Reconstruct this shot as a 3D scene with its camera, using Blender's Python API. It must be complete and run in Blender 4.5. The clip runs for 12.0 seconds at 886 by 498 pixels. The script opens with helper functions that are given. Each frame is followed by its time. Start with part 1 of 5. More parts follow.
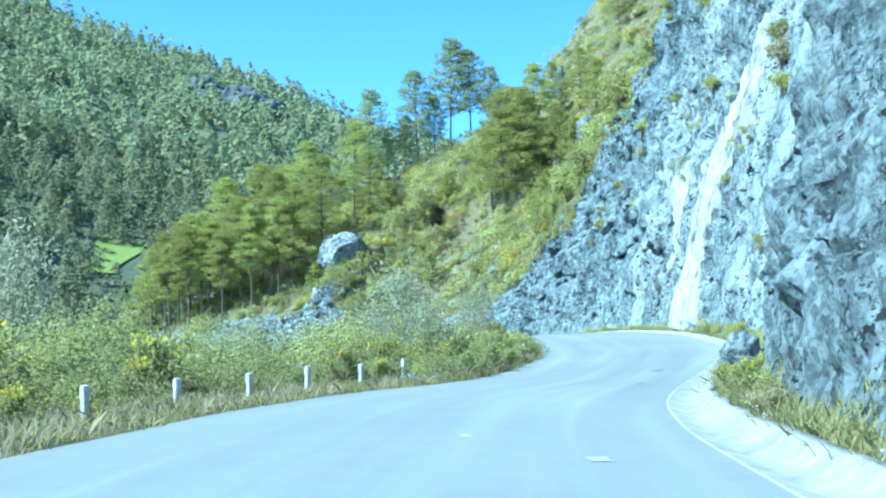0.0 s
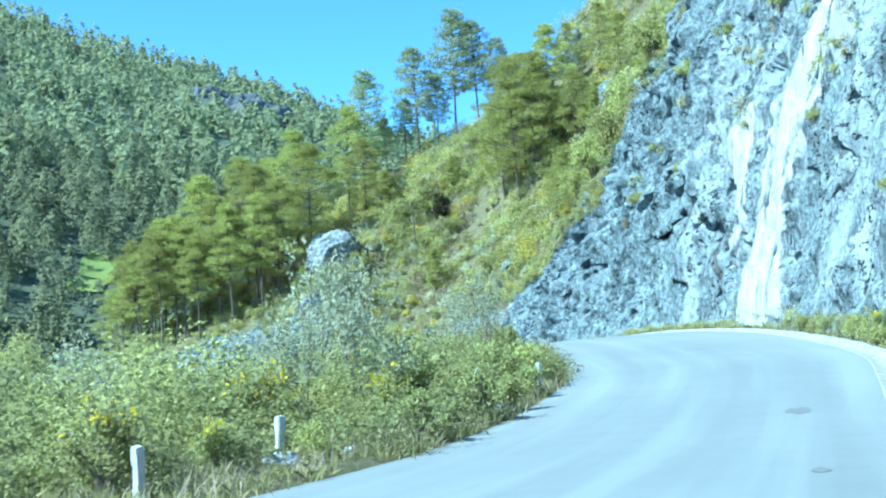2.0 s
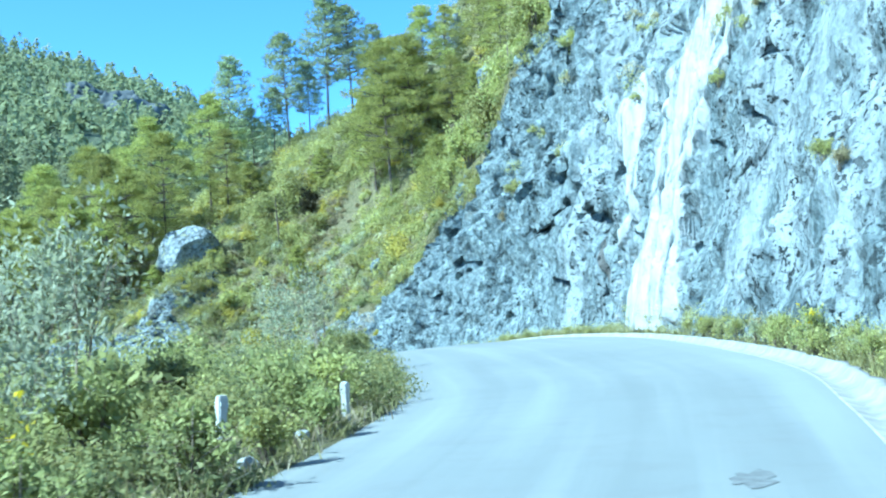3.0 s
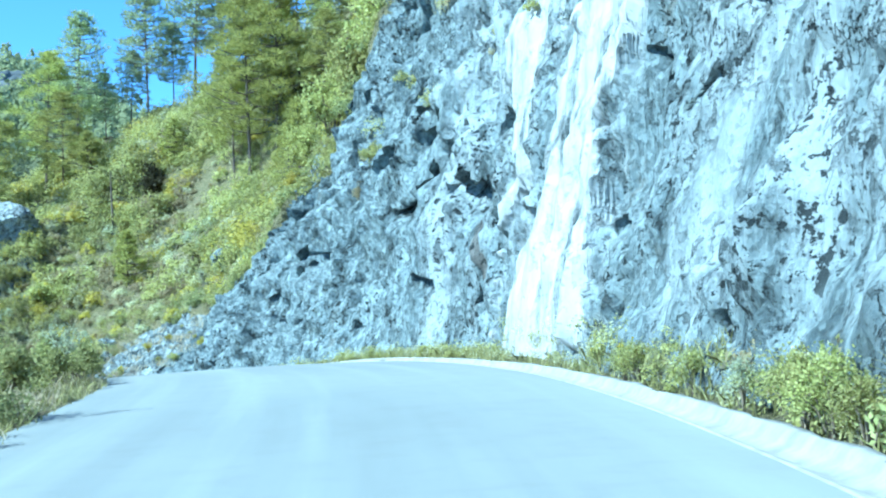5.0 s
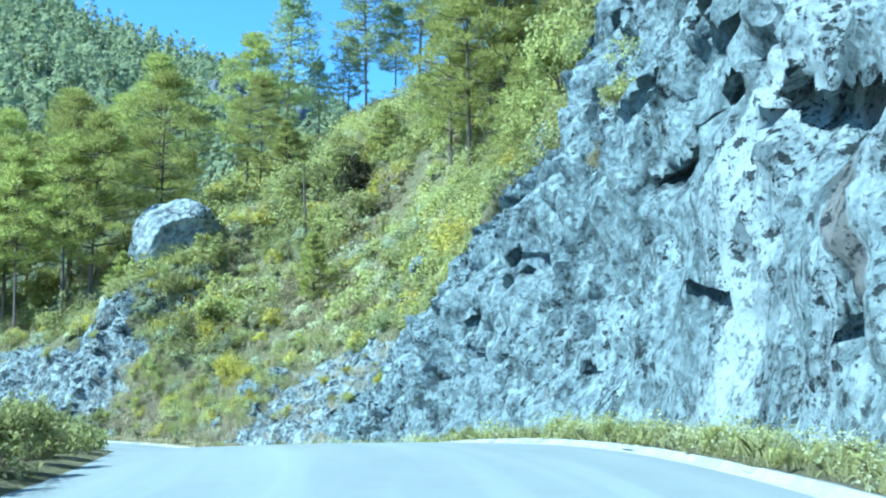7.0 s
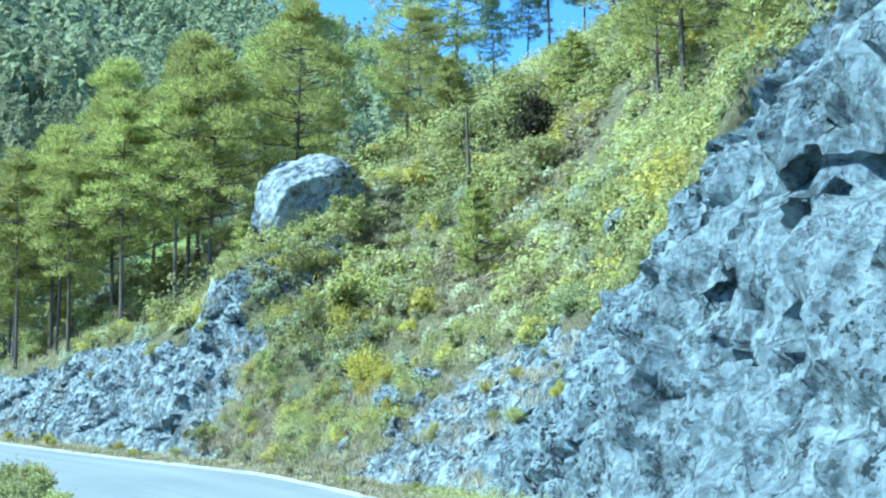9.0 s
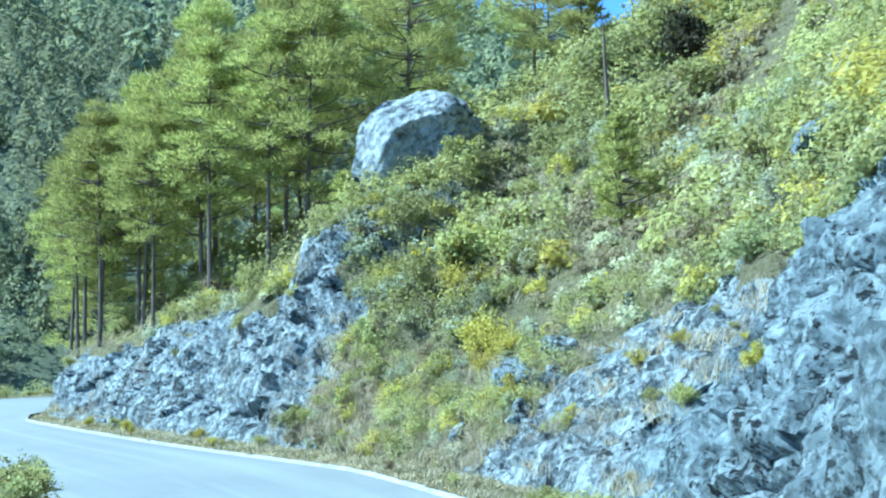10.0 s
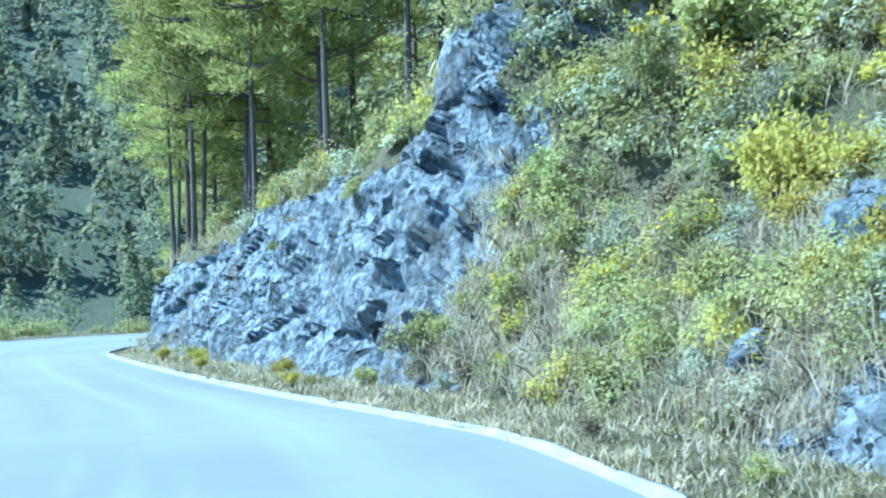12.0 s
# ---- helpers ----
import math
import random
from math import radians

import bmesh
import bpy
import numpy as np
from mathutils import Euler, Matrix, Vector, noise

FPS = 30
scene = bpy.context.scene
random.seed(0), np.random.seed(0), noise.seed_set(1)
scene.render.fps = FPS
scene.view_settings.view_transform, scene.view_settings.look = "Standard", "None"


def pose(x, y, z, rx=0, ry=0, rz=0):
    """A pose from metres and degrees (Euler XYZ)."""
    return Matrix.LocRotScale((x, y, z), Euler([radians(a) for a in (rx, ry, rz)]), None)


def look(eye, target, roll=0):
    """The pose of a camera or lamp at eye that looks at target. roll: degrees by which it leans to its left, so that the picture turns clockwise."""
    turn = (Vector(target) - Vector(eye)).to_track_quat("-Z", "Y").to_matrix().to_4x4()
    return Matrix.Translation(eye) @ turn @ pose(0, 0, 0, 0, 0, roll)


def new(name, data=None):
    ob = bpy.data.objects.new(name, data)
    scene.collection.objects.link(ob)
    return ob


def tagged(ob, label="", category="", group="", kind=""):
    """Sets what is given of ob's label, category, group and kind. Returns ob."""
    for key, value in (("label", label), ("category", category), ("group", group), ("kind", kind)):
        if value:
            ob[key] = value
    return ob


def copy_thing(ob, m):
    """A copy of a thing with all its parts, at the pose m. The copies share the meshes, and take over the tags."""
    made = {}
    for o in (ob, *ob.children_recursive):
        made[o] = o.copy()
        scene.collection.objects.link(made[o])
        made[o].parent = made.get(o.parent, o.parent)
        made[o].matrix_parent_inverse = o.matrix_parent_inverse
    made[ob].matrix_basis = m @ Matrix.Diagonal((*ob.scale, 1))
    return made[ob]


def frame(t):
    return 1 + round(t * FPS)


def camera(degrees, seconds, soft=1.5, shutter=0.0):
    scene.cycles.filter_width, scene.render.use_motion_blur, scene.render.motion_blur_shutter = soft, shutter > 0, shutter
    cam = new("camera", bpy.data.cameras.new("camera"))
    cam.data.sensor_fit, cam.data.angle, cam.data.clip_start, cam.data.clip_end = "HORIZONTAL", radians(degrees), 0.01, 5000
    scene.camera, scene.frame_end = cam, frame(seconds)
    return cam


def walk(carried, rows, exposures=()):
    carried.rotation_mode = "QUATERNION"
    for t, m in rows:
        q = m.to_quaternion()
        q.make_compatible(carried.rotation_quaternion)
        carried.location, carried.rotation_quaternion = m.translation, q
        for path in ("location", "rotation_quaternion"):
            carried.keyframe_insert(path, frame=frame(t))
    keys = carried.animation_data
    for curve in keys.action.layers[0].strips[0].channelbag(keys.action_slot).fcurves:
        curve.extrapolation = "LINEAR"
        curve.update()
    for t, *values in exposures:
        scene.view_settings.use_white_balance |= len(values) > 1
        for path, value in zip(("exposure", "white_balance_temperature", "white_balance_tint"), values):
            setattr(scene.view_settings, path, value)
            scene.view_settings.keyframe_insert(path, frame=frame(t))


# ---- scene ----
from mathutils.bvhtree import BVHTree

cam = camera(38.8, 12.0, soft=2.1, shutter=0.1)
PATH = [
    (0, (0.00, 0.04, 1.44), (-0.419, 19.992, 2.817), -1.01),
    (0.5, (0.14, 4.93, 1.49), (-0.608, 24.869, 2.917), -1.67),
    (1, (0.32, 9.74, 1.54), (-0.683, 29.661, 3.067), -2.49),
    (1.5, (0.66, 14.59, 1.61), (-0.375, 34.507, 3.128), -3.26),
    (2, (1.13, 19.32, 1.65), (0.345, 39.252, 3.144), -3.63),
    (2.5, (1.78, 24.05, 1.65), (1.753, 43.994, 3.109), -3.69),
    (3, (2.69, 28.74, 1.58), (3.677, 48.660, 3.059), -3.64),
    (3.5, (3.79, 33.30, 1.51), (5.564, 53.169, 2.973), -3.58),
    (3.7, (4.25, 35.06, 1.45), (6.197, 54.913, 2.956), -3.18),
    (5.3, (7.41, 48.98, 1.99), (9.741, 68.779, 3.556), -1.41),
    (5.5, (7.70, 50.83, 2.06), (9.855, 70.650, 3.682), -1.56),
    (6, (8.19, 55.70, 2.24), (9.140, 75.595, 4.033), -0.86),
    (6.5, (8.41, 60.65, 2.44), (7.878, 80.542, 4.395), -0.15),
    (7, (8.32, 65.63, 2.59), (6.692, 85.457, 4.609), 0.64),
    (7.2, (8.26, 67.67, 2.61), (6.290, 87.466, 4.637), 1.01),
    (8.8, (6.84, 81.29, 3.06), (2.487, 100.722, 4.923), 0.50),
    (9, (6.50, 83.12, 3.10), (1.780, 102.475, 4.918), 0.20),
    (9.5, (5.52, 87.62, 3.02), (-0.199, 106.716, 4.687), -0.11),
    (10, (4.23, 92.33, 2.68), (-2.543, 111.087, 4.217), -0.35),
    (10.5, (2.70, 97.02, 2.32), (-4.826, 115.502, 3.608), -0.19),
    (11, (1.00, 101.54, 1.90), (-7.071, 119.804, 2.956), -0.31),
    (11.5, (-0.87, 106.24, 1.47), (-9.682, 124.179, 2.261), -0.81),
    (12, (-3.05, 110.92, 1.04), (-13.041, 128.227, 1.742), -1.39),
]
walk(cam, [(t, look(eye, target, roll)) for t, eye, target, roll in PATH],
     exposures=[(0.0, 1.75, 4500, -16), (7.2, 1.75, 4500, -16), (9.5, 1.77, 4500, -12), (10.6, 1.78, 4500, -9), (11.3, 1.82, 4450, -7), (12.0, 1.83, 4250, -5)])

# ---- light ----
SUN_AZ, SUN_EL = radians(250), radians(46)      # azimuth clockwise from +y
world = bpy.data.worlds.new("sky")
scene.world = world
world.use_nodes = True
wn = world.node_tree
sky = wn.nodes.new("ShaderNodeTexSky")
sky.sky_type = "NISHITA"
sky.sun_disc = False
sky.sun_elevation = SUN_EL
sky.sun_rotation = SUN_AZ
sky.altitude = 5000
sky.air_density, sky.dust_density, sky.ozone_density = 0.9, 0.0, 3.0
wn.links.new(sky.outputs[0], wn.nodes["Background"].inputs[0])
wn.nodes["Background"].inputs[1].default_value = 0.12

sun = new("sun", bpy.data.lights.new("sun", "SUN"))
sun.data.energy, sun.data.angle, sun.data.color = 3.7, radians(0.5), (1.0, 0.95, 0.86)
sun.matrix_world = look((0, 0, 0), (-math.sin(SUN_AZ) * math.cos(SUN_EL), -math.cos(SUN_AZ) * math.cos(SUN_EL), -math.sin(SUN_EL)))
sun.location = (-60, -20, 80)


# ---- materials ----
class Mat:
    """A small node builder: m = Mat(name); m.noise(...), m.mix(...), m.done(...)."""

    def __init__(self, name, rough=0.9):
        self.mat = bpy.data.materials.new(name)
        self.mat.use_nodes = True
        self.nt = self.mat.node_tree
        self.bsdf = self.nt.nodes["Principled BSDF"]
        self.bsdf.inputs["Roughness"].default_value = rough
        self.bsdf.inputs["Specular IOR Level"].default_value = 0.25
        self.geo = self.nt.nodes.new("ShaderNodeNewGeometry")
        self.tex = self.nt.nodes.new("ShaderNodeTexCoord")

    def link(self, a, b):
        self.nt.links.new(a, b)

    def coords(self, scale=(1, 1, 1)):
        n = self.nt.nodes.new("ShaderNodeMapping")
        n.inputs["Scale"].default_value = scale
        self.link(self.geo.outputs["Position"], n.inputs["Vector"])
        return n.outputs[0]

    def noise(self, scale, detail=4.0, rough=0.55, stretch=(1, 1, 1), distortion=0.0):
        n = self.nt.nodes.new("ShaderNodeTexNoise")
        n.inputs["Scale"].default_value, n.inputs["Detail"].default_value = scale, detail
        n.inputs["Roughness"].default_value, n.inputs["Distortion"].default_value = rough, distortion
        self.link(self.coords(stretch), n.inputs["Vector"])
        return n.outputs["Fac"]

    def cells(self, scale, stretch=(1, 1, 1), feature="F1", out="Distance"):
        n = self.nt.nodes.new("ShaderNodeTexVoronoi")
        n.feature = feature
        n.inputs["Scale"].default_value = scale
        self.link(self.coords(stretch), n.inputs["Vector"])
        return n.outputs[out]

    def ramp(self, fac, stops):
        n = self.nt.nodes.new("ShaderNodeValToRGB")
        while len(n.color_ramp.elements) < len(stops):
            n.color_ramp.elements.new(0.5)
        for e, (p, c) in zip(n.color_ramp.elements, stops):
            e.position, e.color = p, (*c, 1) if not isinstance(c, float) else (c, c, c, 1)
        self.link(fac, n.inputs[0])
        return n.outputs[0]

    def mix(self, fac, a, b, mode="MIX"):
        n = self.nt.nodes.new("ShaderNodeMix")
        n.data_type, n.blend_type = "RGBA", mode
        for socket, v in ((n.inputs[0], fac), (n.inputs[6], a), (n.inputs[7], b)):
            if isinstance(v, (int, float)):
                socket.default_value = v
            elif isinstance(v, tuple):
                socket.default_value = (*v, 1)
            else:
                self.link(v, socket)
        return n.outputs[2]

    def math(self, op, a, b=0.0):
        n = self.nt.nodes.new("ShaderNodeMath")
        n.operation = op
        for socket, v in zip(n.inputs, (a, b)):
            if isinstance(v, (int, float)):
                socket.default_value = v
            else:
                self.link(v, socket)
        return n.outputs[0]

    def bump(self, height, strength=0.5, distance=0.1, normal=None):
        n = self.nt.nodes.new("ShaderNodeBump")
        n.inputs["Strength"].default_value, n.inputs["Distance"].default_value = strength, distance
        self.link(height, n.inputs["Height"])
        if normal is not None:
            self.link(normal, n.inputs["Normal"])
        self.link(n.outputs[0], self.bsdf.inputs["Normal"])
        return n.outputs[0]

    def done(self, colour):
        if isinstance(colour, tuple):
            self.bsdf.inputs["Base Color"].default_value = (*colour, 1)
        else:
            self.link(colour, self.bsdf.inputs["Base Color"])
        return self.mat


def rock_material(name, dark, mid, light, streak, calcite=False, rain_much=0.6, chipped=0.4, depth=0.28, dirt=0.45):
    """Weathered limestone: broad pale and grey washes, rain streaks, sharp dark chips, hollows and cracks with their
    shade put into the colour; with white calcite where the mesh says so.
    """
    m = Mat(name, 0.92)
    big = m.noise(0.13, 4, 0.55, (1, 1, 0.55))
    small = m.noise(0.7, 6, 0.6, (1, 1, 0.6), 0.2)
    fine = m.noise(4.5, 8, 0.75)
    rain = m.noise(1.3, 5, 0.6, (1, 1, 0.06), 0.25)
    wide = m.noise(0.45, 4, 0.55, (1, 1, 0.07), 0.3)
    drip = m.noise(3.4, 5, 0.7, (1, 1, 0.05), 0.2)
    # near-black for the specks and for shade painted into hollows and cracks
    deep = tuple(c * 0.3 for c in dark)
    pale = tuple(min(0.8, c * 1.2) for c in light)
    col = m.ramp(small, [(0.32, tuple((p + q) / 2 for p, q in zip(dark, mid))), (0.44, mid), (0.64, light)])
    col = m.mix(m.ramp(big, [(0.4, 0.0), (0.6, 0.6)]), col, streak)
    col = m.mix(m.ramp(wide, [(0.5, 0.0), (0.62, 0.75 * rain_much)]), col, light)
    col = m.mix(m.ramp(rain, [(0.5, 0.0), (0.62, rain_much)]), col, pale)
    col = m.mix(m.ramp(drip, [(0.56, 0.0), (0.68, 0.4)]), col, tuple(c * 0.66 for c in mid))
    col = m.mix(m.ramp(fine, [(0.38, 0.6), (0.5, 0.0)]), col, dark)
    col = m.mix(m.ramp(fine, [(0.54, 0.0), (0.68, 0.5)]), col, pale)
    for k, tall, much in ((1.3, 0.55, 0.45), (3.2, 0.7, 1.0), (7.5, 0.8, 1.1)):
        wavy = m.nt.nodes.new("ShaderNodeVectorMath")
        wavy.operation = "MULTIPLY_ADD"
        wavy.inputs[1].default_value = (0.35 / k, 0.35 / k, 0.35 / k)
        m.link(m.coords((1, 1, tall)), wavy.inputs[2])
        shift = m.nt.nodes.new("ShaderNodeTexNoise")
        shift.inputs["Scale"].default_value = k * 2.0
        m.link(m.coords(), shift.inputs["Vector"])
        m.link(shift.outputs["Color"], wavy.inputs[0])
        cell = m.nt.nodes.new("ShaderNodeTexVoronoi")
        cell.inputs["Scale"].default_value = k
        m.link(wavy.outputs[0], cell.inputs["Vector"])
        col = m.mix(m.ramp(cell.outputs["Color"], [(0.25, 0.7 * chipped * much), (0.42, 0.0)]), col, dark)
        col = m.mix(m.ramp(cell.outputs["Color"], [(0.62, 0.0), (0.8, 0.7 * chipped * much)]), col, pale)
    lichen = m.ramp(m.noise(0.4, 8, 0.72), [(0.68 - 0.18 * dirt, 0.0), (0.78 - 0.18 * dirt, dirt)])
    col = m.mix(lichen, col, (0.18, 0.158, 0.115))
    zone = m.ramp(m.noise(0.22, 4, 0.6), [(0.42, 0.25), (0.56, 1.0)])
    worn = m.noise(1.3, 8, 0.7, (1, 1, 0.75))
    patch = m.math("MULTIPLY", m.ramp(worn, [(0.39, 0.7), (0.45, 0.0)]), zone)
    shaded_pits = m.math("MULTIPLY", m.ramp(m.noise(2.8, 5, 0.68, (1, 1, 1.2)), [(0.405, 0.95), (0.425, 0.0)]), zone)
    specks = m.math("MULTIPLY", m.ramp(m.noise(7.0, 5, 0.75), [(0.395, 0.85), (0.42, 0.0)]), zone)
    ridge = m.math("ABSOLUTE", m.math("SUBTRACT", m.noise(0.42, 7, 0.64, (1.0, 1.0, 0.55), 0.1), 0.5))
    shaded_crevice = m.math("MULTIPLY", m.ramp(ridge, [(0.0, 0.7), (0.006, 0.0)]), m.ramp(small, [(0.42, 1.0), (0.55, 0.0)]))
    h = m.math("ADD", m.math("MULTIPLY", small, 0.5), m.math("MULTIPLY", fine, 0.3))
    for k, tall, much in ((1.5, 0.7, 0.3), (3.6, 0.8, 0.2), (8.0, 0.9, 0.1)):
        h = m.math("ADD", h, m.math("MULTIPLY", m.cells(k, (1, 1, tall)), much))
    for mask, k in ((shaded_pits, 0.5), (shaded_crevice, 0.4), (patch, 0.25)):
        h = m.math("SUBTRACT", h, m.math("MULTIPLY", mask, k))
    if calcite:
        white = m.ramp(m.noise(2.0, 6, 0.6, (1, 1, 0.1), 0.15), [(0.34, (0.27, 0.285, 0.288)), (0.44, (0.36, 0.37, 0.366)), (0.62, (0.42, 0.422, 0.41))])
        film = m.mix(fine, (0.235, 0.268, 0.277), (0.36, 0.39, 0.395))
        for key, colour, soft_edge, low, high, most, flat in (("bleach", film, 2.8, 0.3, 0.95, 0.9, 0.5), ("calcite", white, 2.2, 0.28, 0.62, 0.95, 0.8), ("stain", (0.1, 0.09, 0.08), 0.6, 0.2, 0.5, 0.85, 0.6)):
            n = m.nt.nodes.new("ShaderNodeAttribute")
            n.attribute_name = key
            edge = m.math("ADD", n.outputs["Fac"], m.math("MULTIPLY", m.math("SUBTRACT", rain, 0.5), soft_edge))
            mask = m.math("MULTIPLY", m.ramp(edge, [(low, 0.0), (high, most)]), m.ramp(n.outputs["Fac"], [(0.02, 0.0), (0.12, 1.0)]))
            col = m.mix(mask, col, colour)
            h = m.math("MULTIPLY", h, m.math("SUBTRACT", 1.0, m.math("MULTIPLY", mask, flat)))
            if key == "calcite":
                bare = m.math("SUBTRACT", 1.0, m.math("MULTIPLY", mask, 0.85))
        patch, shaded_pits, specks, shaded_crevice = (m.math("MULTIPLY", k, bare) for k in (patch, shaded_pits, specks, shaded_crevice))
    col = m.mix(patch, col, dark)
    # shade of the recesses goes into the colour here, with the dark specks
    for mask in (shaded_pits, specks, shaded_crevice):
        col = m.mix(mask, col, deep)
    m.bump(h, 1.0, depth)
    return m.done(col)


def soil_material(name, a, b, c):
    m = Mat(name, 0.97)
    n1, n2 = m.noise(0.35, 5), m.noise(4.0, 8, 0.7)
    col = m.mix(m.ramp(n1, [(0.38, 0.0), (0.62, 1.0)]), a, b)
    col = m.mix(m.ramp(n2, [(0.42, 0.0), (0.66, 0.9)]), col, c)
    n3 = m.noise(14.0, 6, 0.8)
    col = m.mix(m.ramp(n3, [(0.52, 0.0), (0.62, 0.8)]), col, tuple(k * 1.3 for k in c))
    col = m.mix(m.ramp(n3, [(0.36, 0.85), (0.44, 0.0)]), col, tuple(k * 0.6 for k in b))
    m.bump(m.math("ADD", n2, m.math("MULTIPLY", n3, 0.7)), 1.0, 0.3)
    return m.done(col)


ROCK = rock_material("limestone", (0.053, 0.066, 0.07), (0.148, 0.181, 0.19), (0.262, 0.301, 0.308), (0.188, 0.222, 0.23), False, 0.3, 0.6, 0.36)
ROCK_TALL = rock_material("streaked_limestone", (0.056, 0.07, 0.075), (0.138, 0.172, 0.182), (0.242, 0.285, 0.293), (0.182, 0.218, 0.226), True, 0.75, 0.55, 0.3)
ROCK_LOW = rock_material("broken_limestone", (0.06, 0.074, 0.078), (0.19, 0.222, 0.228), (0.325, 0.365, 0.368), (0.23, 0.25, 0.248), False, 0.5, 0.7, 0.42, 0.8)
SOIL = soil_material("dry_grass_soil", (0.21, 0.19, 0.095), (0.15, 0.145, 0.065), (0.31, 0.275, 0.16))
FOREST_FLOOR = soil_material("forest_floor", (0.12, 0.145, 0.08), (0.085, 0.11, 0.06), (0.2, 0.2, 0.13))


def road_material():
    m = Mat("worn_pale_asphalt", 0.85)
    n1, n2, n3 = m.noise(0.12, 4, 0.6, (1, 0.5, 1)), m.noise(1.5, 6), m.noise(60.0, 3, 0.8)
    col = m.ramp(n1, [(0.35, (0.205, 0.222, 0.22)), (0.65, (0.25, 0.268, 0.265))])
    col = m.mix(m.ramp(n2, [(0.5, 0.0), (0.75, 0.35)]), col, (0.18, 0.18, 0.18))
    col = m.mix(m.math("MULTIPLY", n3, 0.3), col, (0.15, 0.15, 0.15))
    # wear drawn out along the lanes, by the distance across and along the road
    lane = m.nt.nodes.new("ShaderNodeCombineXYZ")
    for key, socket, k in (("across", 0, 9.0), ("along", 1, 0.035)):
        n = m.nt.nodes.new("ShaderNodeAttribute")
        n.attribute_name = key
        m.link(m.math("MULTIPLY", n.outputs["Fac"], k), lane.inputs[socket])
    drawn = m.nt.nodes.new("ShaderNodeTexNoise")
    drawn.inputs["Scale"].default_value, drawn.inputs["Detail"].default_value = 1.0, 5.0
    m.link(lane.outputs[0], drawn.inputs["Vector"])
    col = m.mix(m.ramp(drawn.outputs["Fac"], [(0.5, 0.0), (0.7, 0.5)]), col, (0.29, 0.31, 0.305))
    col = m.mix(m.ramp(drawn.outputs["Fac"], [(0.3, 0.35), (0.45, 0.0)]), col, (0.16, 0.172, 0.172))
    m.bump(n3, 0.3, 0.01)
    return m.done(col)


ROAD = road_material()


# ---- shape helpers ----
def spline(points, step=0.5):
    """Points along a Catmull-Rom curve, about one per step metres."""
    p = np.array(points, float)
    p = np.vstack([2 * p[0] - p[1], p, 2 * p[-1] - p[-2]])
    out = []
    for a, b, c, d in zip(p, p[1:], p[2:], p[3:]):
        n = max(2, int(np.linalg.norm(c - b) / step))
        q = np.linspace(0, 1, n, endpoint=False)[:, None]
        out.append(0.5 * (2 * b + (c - a) * q + (2 * a - 5 * b + 4 * c - d) * q**2 + (3 * b - a - 3 * c + d) * q**3))
    return np.vstack([*out, p[-2:-1]])


def arc(p):
    return np.r_[0, np.cumsum(np.linalg.norm(np.diff(p[:, :2], axis=0), axis=1))]


def normals_right(p):
    d = np.gradient(p[:, :2], axis=0)
    d /= np.linalg.norm(d, axis=1)[:, None]
    return np.stack([d[:, 1], -d[:, 0]], -1)


def smooth(x, a, b):
    q = np.clip((np.asarray(x, float) - a) / (b - a), 0, 1)
    return q * q * (3 - 2 * q)


ROAD_Y = [-60, 0, 10, 20, 30, 37, 49, 56, 66, 75, 82, 88, 92, 97, 101.5, 106, 111, 118, 125, 135, 150, 190]
ROAD_Z = [0, 0, 0.09, 0.18, 0.13, 0.1, 0.55, 0.8, 1.12, 1.36, 1.5, 1.46, 1.24, 0.9, 0.47, 0.05, -0.4, -0.72, -0.85, -0.88, -0.9, -1.0]
_fy = np.arange(-60, 190, 0.5)
_fz = np.convolve(np.pad(np.interp(_fy, ROAD_Y, ROAD_Z), 8, "edge"), np.ones(17) / 17, "valid")


def road_z(y):
    return np.interp(y, _fy, _fz)


def bank_z(y):
    """How far the left edge of the road lies under the right one in the left-hand bend."""
    return 0.3 * smooth(y, 40, 60) * (1 - smooth(y, 92, 112))


def edge_z(y):
    return road_z(y)


def left_z(y):
    return road_z(y) - bank_z(y)


def grid_mesh(name, v, material, smooth_shade=True):
    """A mesh object from a grid of places, rows by columns by xyz."""
    r, c = v.shape[:2]
    i = np.arange(r * c).reshape(r, c)
    f = np.stack([i[:-1, :-1], i[:-1, 1:], i[1:, 1:], i[1:, :-1]], -1).reshape(-1, 4)
    me = bpy.data.meshes.new(name)
    me.from_pydata(v.reshape(-1, 3).tolist(), [], f.tolist())
    me.polygons.foreach_set("use_smooth", np.full(len(f), smooth_shade))
    me.materials.append(material)
    return new(name, me)


def fractal(p, scale, octaves=4, seed=0.0):
    """Fractal noise at each of the places p."""
    return np.array([noise.fractal(Vector((x * scale + seed, y * scale, z * scale)), 0.7, 2.0, octaves) for x, y, z in p.reshape(-1, 3)]).reshape(p.shape[:-1])


def facets(p, scale, seed=0.0, tilt=0.8):
    """Broken rock: each cell of a scattered pattern is a flat face at its own depth and slant, from about -0.5 to 0.5."""
    q = p.reshape(-1, 3) * scale + np.array([seed, 0, 0])
    centre = np.array([noise.voronoi(Vector(k))[1][0] for k in q])
    deal = lambda k: np.modf(np.abs(np.sin(centre @ np.array([12.98 + k, 78.23 - k, 37.72 + 2 * k])) * 4375.85))[0] - 0.5
    lean = np.stack([deal(1.3), deal(2.7), deal(4.1)], -1)
    return (0.8 * deal(0.0) + tilt * np.sum(lean * (q - centre), -1)).reshape(p.shape[:-1])


